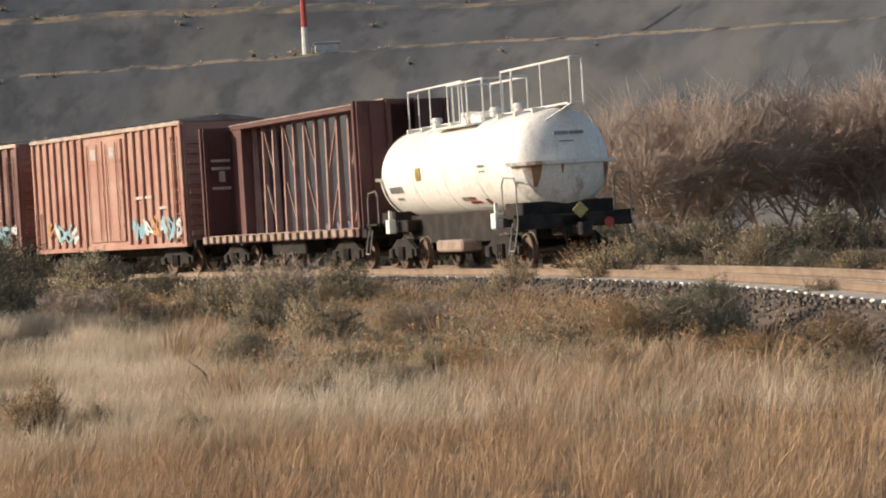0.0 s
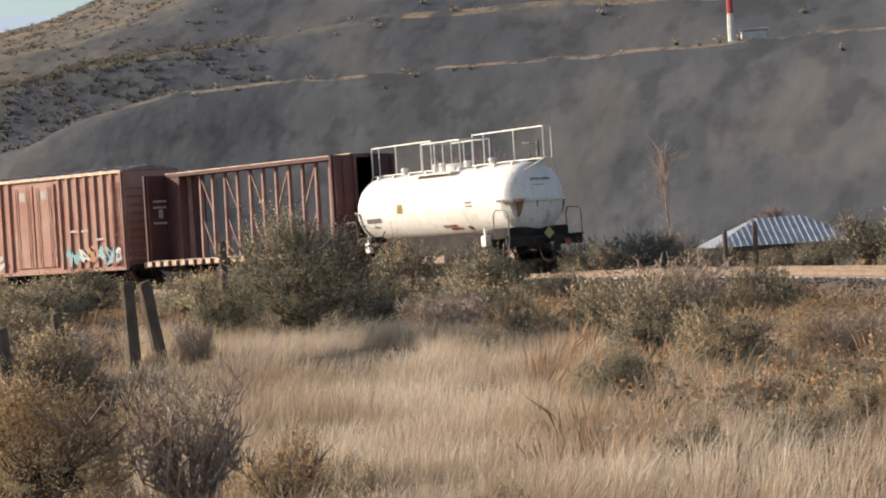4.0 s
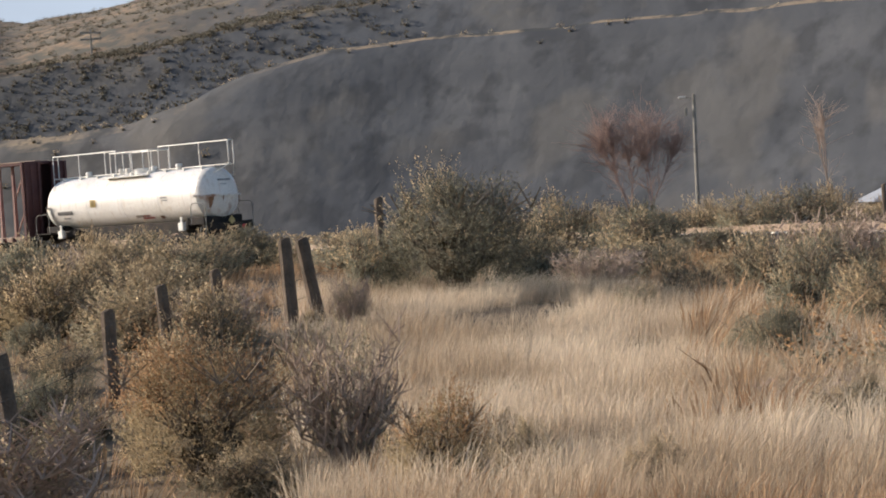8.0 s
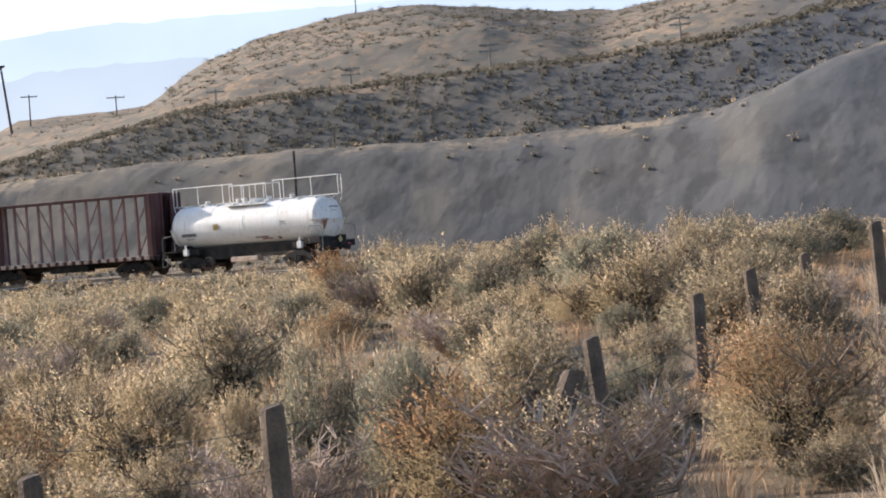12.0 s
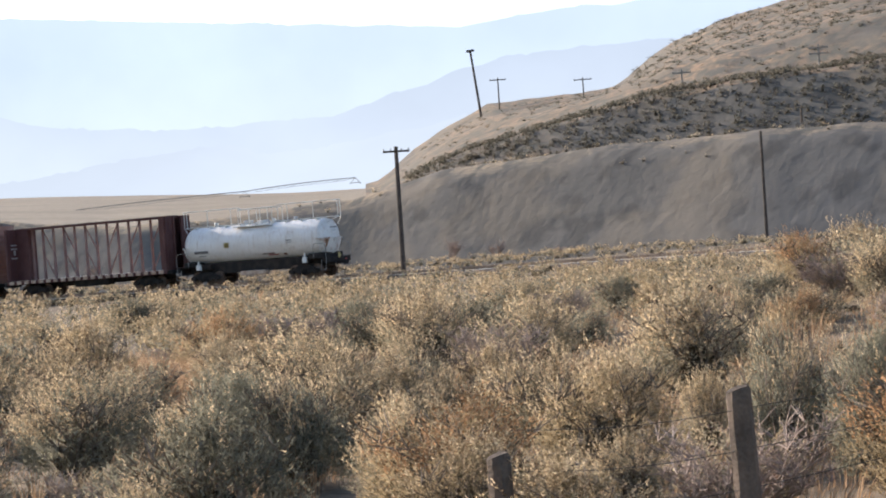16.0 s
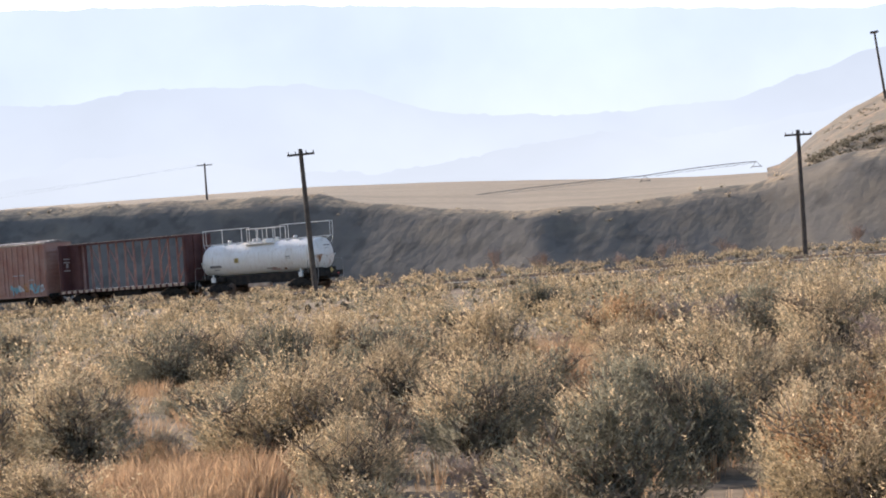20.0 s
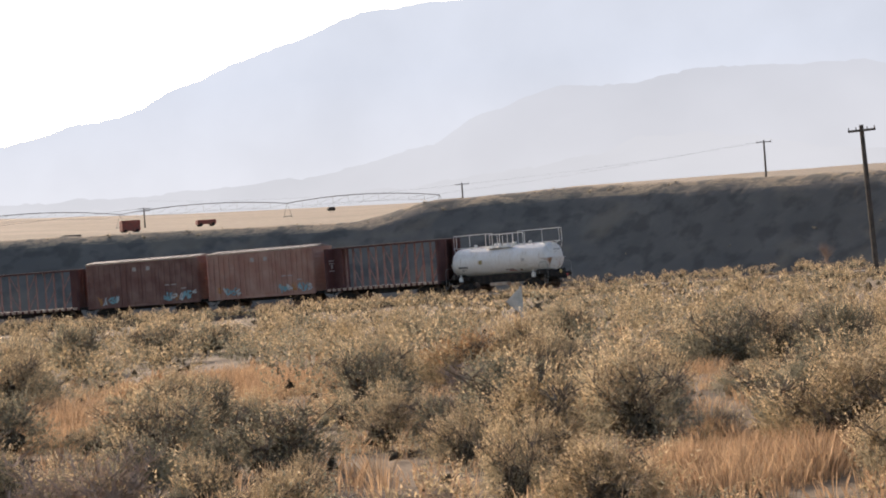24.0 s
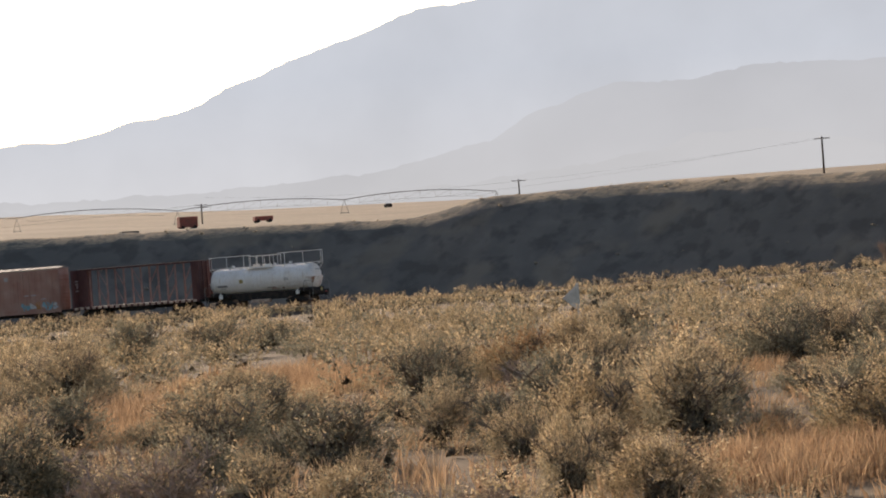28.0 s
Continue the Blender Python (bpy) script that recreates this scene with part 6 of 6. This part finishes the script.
    # farther sage: joined
    def scatter(name, n, r0, r1, az0, az1, sprigs, per, length, width, size, core, seed, zfun=None, keep=None, tall=(0.48, 0.75), mats=(None, M_SEED), gap=5.5, reach=1e9, inner=0.34):
        protos = []
        for k in range(6):
            *proto, bm = bush_parts(seed + k, sprigs, per, length, width, (0.32, 0.48, 0.55, 0.2, 0.42, 0.28)[k], 0, core, False, inner)
            bm.free()
            protos.append(proto)
        r2 = np.random.default_rng(seed)
        V, F, NR, off, tone = [[], [], []], [[], [], []], [[], [], []], [0, 0, 0], []
        az = r2.uniform(az0, az1, n)
        r = np.sqrt(r2.uniform(r0 ** 2, r1 ** 2, n))
        x, y = -r * np.sin(np.radians(az)), r * np.cos(np.radians(az))
        d, _ = track_gap(x, y)
        z = plain(x, y) if zfun is None else zfun(az, r)
        for i in range(n):
            if (zfun is None and not gap < d[i] < reach) or z[i] < -20 or (keep and not keep(az[i], r[i], r2)):
                continue
            w = r2.uniform(*size)
            h = w * r2.uniform(*tall) * (np.interp(az[i], [40, 48], [1.0, 1.45]) if name.startswith("far") else 1.0)
            a = r2.uniform(0, 2 * np.pi)
            rot = np.array([[np.cos(a), -np.sin(a), 0], [np.sin(a), np.cos(a), 0], [0, 0, 1]])
            kind = r2.integers(6)
            tone.append(np.full(len(protos[kind][0][1]), r2.integers(3)))
            for j, (v, f, nv) in enumerate(protos[kind]):
                NR[j].append(nv @ rot.T)
                V[j].append((v * (w, w, h)) @ rot.T + (x[i], y[i], z[i] - 0.03))
                F[j].append(f + off[j])
                off[j] += len(v)
        for j, (nm, m, lab) in enumerate((("sage", mats[0], "grey-green leaves of sage all over the " + name), ("sage_seed", mats[1], "gold seed heads of sage all over the " + name), ("sage_twigs", M_CORE, "inner twigs and painted shade of sage all over the " + name))):
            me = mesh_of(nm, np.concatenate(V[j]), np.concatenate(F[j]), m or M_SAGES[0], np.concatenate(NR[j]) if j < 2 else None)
            if m is None:
                for extra in M_SAGES[1:]:
                    me.materials.append(extra)
                me.polygons.foreach_set("material_index", np.concatenate(tone).astype(np.int32))
            tagged(put(nm, me, None), lab, "sagebrush", "", "stuff")

    scatter("flat", 1350, 44, 95, -16, 84, 90, 4, 0.064, 0.027, (0.9, 2.0), (7, 4), 100, tall=(0.5, 0.8), inner=0.04, keep=lambda a, r, q: (a > 7 or q.random() < 0.35) and not in_meadow(a, r))
    scatter("far flat", 3400, 95, 235, 6, 84, 34, 3, 0.11, 0.058, (0.8, 1.7), (5, 3), 200, tall=(0.36, 0.56), gap=3.4, keep=lambda a, r, q: r < np.interp(a, TOP_AZ, TOP_R) - 25)
    scatter("flat edge", 760, 19, 56, 19.3, 84, 80, 4, 0.056, 0.019, (0.5, 1.4), (6, 3), 260, tall=(0.35, 0.6), inner=0.22, keep=lambda a, r, q: not in_meadow(a, r))
    scatter("far verge", 1500, 95, 240, 18, 80, 34, 3, 0.11, 0.058, (0.8, 1.5), (5, 3), 240, tall=(0.5, 0.8), gap=2.4, reach=7.0)
    scatter("track verge", 1500, 22, 58, -18, 9, 70, 4, 0.065, 0.024, (0.4, 1.15), (7, 4), 280, mats=(None, M_RUST_LEAF), gap=3.7, reach=10.0)

    hill = bpy.data.objects["hill"]
    bank, bank2 = bpy.data.objects["clay_bank"], bpy.data.objects["brown_bank"]
    bpy.context.view_layer.update()
    dg = bpy.context.evaluated_depsgraph_get()

    def on(ob):
        ev = ob.evaluated_get(dg)

        def z(az, r):
            out = []
            for a, q in zip(az, r):
                p = polar(a, q, 200)
                hit, loc, _, _ = ev.ray_cast(p, Vector((0, 0, -1)))
                out.append(loc.z if hit else -50)
            return np.array(out)
        return z

    scatter("hill slope", 19000, 205, 280, 14, 39.5, 14, 2, 0.17, 0.11, (0.6, 1.4), (5, 3), 310, zfun=on(hill), keep=lambda a, r, q: 14 < r - np.interp(a, TOP_AZ, TOP_R) < 35 and q.random() < (a - 13.5) / 5, tall=(0.4, 0.65), mats=(M_HILL_SAGE, M_HILL_SAGE), inner=0.3)
    scatter("hill", 5200, 205, 370, 15, 39.5, 18, 2, 0.15, 0.10, (0.5, 1.4), (5, 3), 300, zfun=on(hill), keep=lambda a, r, q: r > np.interp(a, TOP_AZ, TOP_R) + 40 and (a < 34 or q.random() < 0.25), tall=(0.3, 0.5), mats=(M_HILL_SAGE, M_HILL_SAGE))
    scatter("terrace", 500, 185, 300, -16, 17.1, 14, 2, 0.16, 0.1, (0.6, 1.3), (7, 4), 340, zfun=on(hill), keep=lambda a, r, q: r > np.interp(a, TOP_AZ, TOP_R) + 12 and q.random() < 0.6)
    scatter("bank crest", 1900, 150, 260, -16, 42.4, 14, 2, 0.14, 0.09, (0.5, 1.2), (7, 4), 380, zfun=on(bank), keep=lambda a, r, q: np.interp(a, TOP_AZ, TOP_R) - np.interp(a, [15, 18, 24, 32, 40], [2, 8, 6, 4, 3]) < r < np.interp(a, TOP_AZ, TOP_R) + 17)
    scatter("brown bank", 1500, 225, 350, 42.6, 84, 14, 2, 0.16, 0.1, (0.5, 1.2), (7, 4), 390, zfun=on(bank2), keep=lambda a, r, q: np.interp(a, TOP_AZ, TOP_R) - 24 < r < np.interp(a, TOP_AZ, TOP_R) + 17 and (r > np.interp(a, TOP_AZ, TOP_R) - 3 or q.random() < 0.15), tall=(0.35, 0.5))

    # dry grass: tufts of bent blades, feathery towards their tips
    def grass(name, n, az0, az1, r0, r1, h, w, label, seed, dens=None, mat=M_GRASS, gap=4.5, blades=22, spread=0.085):
        r3 = np.random.default_rng(seed)
        n = n // blades
        az = r3.uniform(az0, az1, n)
        r = np.sqrt(r3.uniform(r0 ** 2, r1 ** 2, n))
        x, y = -r * np.sin(np.radians(az)), r * np.cos(np.radians(az))
        keep = wobble(x, y, 0.35, 11.0) > -0.3 if dens is None else dens(x, y, az, r, r3)
        x, y = x[keep], y[keep]
        d, _ = track_gap(x, y)
        x, y = x[d > gap], y[d > gap]
        z = plain(x, y)
        patch = wobble(x, y, 0.5, 12.0) + 0.6 * wobble(x, y, 1.6, 19.0)
        tuft_h = h * r3.uniform(0.55, 1.35, len(x)) * (1 + 0.5 * patch)
        tuft_lean = r3.normal(size=(len(x), 2)) * 0.13 + np.array([0.16, -0.05])
        k = np.repeat(np.arange(len(x)), blades)
        m = len(k)
        fan = r3.normal(size=(m, 2))
        hh = tuft_h[k] * r3.uniform(0.5, 1.15, m)
        foot = np.stack([x[k] + fan[:, 0] * spread, y[k] + fan[:, 1] * spread, z[k] - 0.02], 1)
        lean = tuft_lean[k] + fan * 0.2
        mid = foot + np.concatenate([lean * 0.45 * hh[:, None], (0.62 * hh)[:, None]], 1)
        tip = foot + np.concatenate([lean * (0.95 + 0.3 * r3.random(m))[:, None] * hh[:, None], hh[:, None] * 0.98], 1)
        side = unit(np.cross(tip - foot, r3.normal(size=(m, 3)))) * (w * r3.uniform(0.6, 1.4, m))[:, None]
        v = np.stack([foot - side * 0.2, foot + side * 0.2, mid - side * 0.5, mid + side * 0.5, tip], 1).reshape(-1, 3)
        b5 = np.arange(m)[:, None] * 5
        f = np.concatenate([b5 + np.array([0, 1, 3]), b5 + np.array([0, 3, 2]), b5 + np.array([2, 3, 4])])
        tagged(put(name, mesh_of(name, v, f, mat), None), label, "grass", "", "stuff")

    grass("dry_grass", 26000, -20, 24, 4.0, 14.2, 0.3, 0.006, "dry grass on the verge", 49, lambda x, y, az, r, q: x < 1e9, M_GRASS2)
    grass("dry_grass", 340000, -16, 17.6, 14, 40, 0.36, 0.0048, "tall blond feathery dry grass in the clearing", 50, lambda x, y, az, r, q: (wobble(x, y, 0.35, 11.0) > -0.3) & (q.random(len(x)) < np.clip(0.45 + az / 12, 0.3, 1)))
    grass("dry_grass", 80000, -16, 9, 15, 44, 0.36, 0.006, "tawny weeds through the blond grass", 54, lambda x, y, az, r, q: wobble(x, y, 0.3, 23.0) > 0.02 * az, M_GRASS2)
    grass("dry_grass", 90000, 14, 84, 13, 55, 0.27, 0.012, "short dry grass between the sage", 51, lambda x, y, az, r, q: wobble(x, y, 0.25, 14.0) > -0.6, M_GRASS2)
    for spot, (a, b, da, db) in enumerate(meadows):
        grass("dry_grass", int(1500 * da * db), a - da, a + da, b - db, b + db, 0.34, 0.009, "russet dry grass in an opening among the sage", 60 + spot, lambda x, y, az, r, q: in_meadow(az, r) > 0, M_GRASS2)
    grass("dry_grass", 42000, -26, 10, 18, 62, 0.45, 0.018, "rust-brown dry weeds along the track", 53, lambda x, y, az, r, q: (track_gap(x, y)[0] < 11) & (wobble(x, y, 0.4, 17.0) > -0.4), M_GRASS2, 3.3)
    grass("dry_grass", 16000, -16, 84, 46, 110, 0.4, 0.05, "tufts of dry grass among far sage", 52, lambda x, y, az, r, q: wobble(x, y, 0.12, 15.0) > 0.05, M_GRASS2)


vegetation()


def bare_tree(az, r, h, spread, z, mat, label, seed, twigs=900, name="tree", trunk_n=1, girth=0.018):
    """Leafless tree: tapered trunk, forked limbs, a crown of fine twigs."""
    rg = random.Random(seed)
    p = polar(az, r)
    th = thing(name, label, "tree", at=pose(p.x, p.y, z, 0, 0, rg.uniform(0, 360)))
    bm = bmesh.new()
    tw = bmesh.new()
    tips = []

    def grow(a, d, length, rad, depth):
        b = a + d * length
        mid = a.lerp(b, 0.5) + Vector((rg.uniform(-1, 1), rg.uniform(-1, 1), 0)) * length * 0.06
        rod(bm, a, mid, rad, rad * 0.85, 6, caps=False)
        rod(bm, mid, b, rad * 0.85, rad * 0.68, 6, caps=False)
        if depth <= 2:
            tips.append((a, b, d))
        if depth == 0:
            return
        for _ in range(3 if depth > 1 else 4):
            dd = (d + Vector((rg.uniform(-1, 1) * spread, rg.uniform(-1, 1) * spread, rg.uniform(-0.15, 0.5)))).normalized()
            grow(b, dd, length * rg.uniform(0.6, 0.85), rad * 0.62, depth - 1)

    for i in range(trunk_n):
        base = Vector((rg.uniform(-0.5, 0.5), rg.uniform(-0.5, 0.5), -0.2)) * (trunk_n > 1)
        open_out = 0.8 if trunk_n > 4 else 0.3
        grow(base, Vector((rg.uniform(-open_out, open_out), rg.uniform(-open_out, open_out), 1)).normalized(), h * 0.28, h * girth, 3)
    per = twigs // max(1, len(tips))
    for a, b, d in tips:
        for _ in range(per):
            dd = (d + Vector((rg.gauss(0, 0.8), rg.gauss(0, 0.8), rg.gauss(0.25, 0.5)))).normalized()
            l = h * rg.uniform(0.07, 0.18)
            o = a.lerp(b, rg.uniform(0.2, 1.0))
            q = o + dd * l
            rod(tw, o, q, 0.013, 0.005, 3, caps=False)
            for _k in range(2):
                e = o.lerp(q, rg.uniform(0.3, 0.8))
                rod(tw, e, e + (dd + Vector((rg.gauss(0, 0.7), rg.gauss(0, 0.7), rg.gauss(0.1, 0.5)))) * l * 0.5, 0.009, 0.004, 3, caps=False)
    part("trunk", bm, mat, th)
    part("crown", tw, mat, th)
    return th


def trees():
    for i, (az, r, h) in enumerate(((-6.0, 84, 8.8), (-9.2, 86, 9.2), (-11.6, 84, 8.2), (-14.0, 90, 8.2), (-7.2, 90, 7.4), (-10.4, 92, 8.4), (-12.8, 94, 8.4))):
        bare_tree(az, r, h, 0.95, -1.0, M_TWIG, "bare brown broad-crowned tree beyond the track", 60 + i, 3600, trunk_n=6, girth=0.009)
    bare_tree(9.35, 118, 8.4, 0.36, -1.2, M_REDTWIG, "small leafless tree with reddish twigs before the bank", 71, 700, trunk_n=2, girth=0.006)
    bare_tree(4.69, 122, 8.4, 0.12, -1.2, M_TWIG, "slim bare snag of a tree", 72, 60, girth=0.007)
    bare_tree(2.6, 126, 4.2, 0.5, -1.2, M_REDTWIG, "small reddish bare tree behind the shed", 73, 500)
    for i, (az, r, h) in enumerate(((47.0, 215, 4.6), (45.7, 218, 4.2), (43.0, 212, 4.4), (41.6, 212, 4.0), (44.2, 214, 3.4), (38.7, 205, 4.6), (37.3, 206, 4.0), (52.3, 225, 4.5), (36.0, 200, 3.4))):
        bare_tree(az, r, h, 0.45, -2.2, M_TWIG, "thin pale leafless tree at the foot of the bank", 80 + i, 160)
    # brush along the far side of the track by the shed
    rng = np.random.default_rng(90)
    vs = near_variants("mid")[:4]
    for az, r, w, h, k in ((5.6, 84, 3.6, 2.3, 0), (6.6, 80, 3.4, 1.9, 2), (7.6, 82, 3.0, 1.7, 1), (8.6, 84, 3.4, 1.6, 0), (4.7, 86, 2.6, 1.9, 1), (0.2, 92, 4.0, 2.4, 0), (-1.2, 90, 4.2, 2.6, 2), (-2.6, 88, 3.6, 2.0, 0), (-4.0, 84, 3.6, 2.2, 3), (-5.4, 80, 3.0, 1.8, 0), (10.2, 88, 3.4, 1.8, 2), (3.6, 90, 2.6, 1.2, 1), (2.4, 92, 2.6, 1.0, 2), (1.3, 90, 2.8, 1.5, 0), (-6.8, 76, 3.2, 1.8, 3), (-8.5, 74, 3.2, 1.7, 0), (-10, 74, 3.0, 1.9, 3)):
        p = polar(az, r)
        st, lf, sd, co = vs[k]
        th = thing("brush", "tall brown-green brush beyond the track", "shrub", "brush beyond the track")
        th.matrix_basis = pose(p.x, p.y, ground_z(p.x, p.y) - 0.05, 0, 0, rng.uniform(0, 360)) @ Matrix.Diagonal((w, w, h, 1))
        for name, me in (("woody_base", st), ("foliage", lf), ("seed_crown", sd), ("inner_mass", co)):
            ob = new(name, me)
            ob.parent = th
            ob["kind"] = "stuff"


trees()


# ---- the train runs away along the line ----
RUN_T = [0.0, 1.0, 2.0, 4.0, 8.0, 11.0, 14.5, 17.0, 20.0, 21.5, 23.5, 25.0, 27.0, 28.0]
RUN_S = [-4.11, 4.41, 12.8, 30.03, 63.15, 88.65, 119.42, 141.63, 166.97, 179.7, 197.07, 209.93, 226.97, 235.5]
RUN = np.polynomial.Polynomial.fit(RUN_T, RUN_S, 8)


def motions():
    for car, ahead, base in TRAIN:
        rows = []
        for t in np.arange(0, 28.01, 0.5):
            s = float(RUN(t)) + ahead
            a, _ = on_track(s - base)
            b, _ = on_track(s + base)
            mid = (a + b) / 2
            d = b - a
            rows.append((t, pose(mid.x, mid.y, mid.z, 0, -math.degrees(math.atan2(d.z, math.hypot(d.x, d.y))), math.degrees(math.atan2(d.y, d.x)))))
        walk(car, rows)
    # wheels turn as they roll
    for ws, a in SPIN:
        rows, t = [], 0.0
        while t < 28.0 + 1e-6:
            rows.append((t, Matrix.Translation((a, 0, 0.425)) @ Matrix.Rotation(float(RUN(t)) / 0.425, 4, "Y")))
            t += 1 / 15
        walk(ws, rows)


motions()
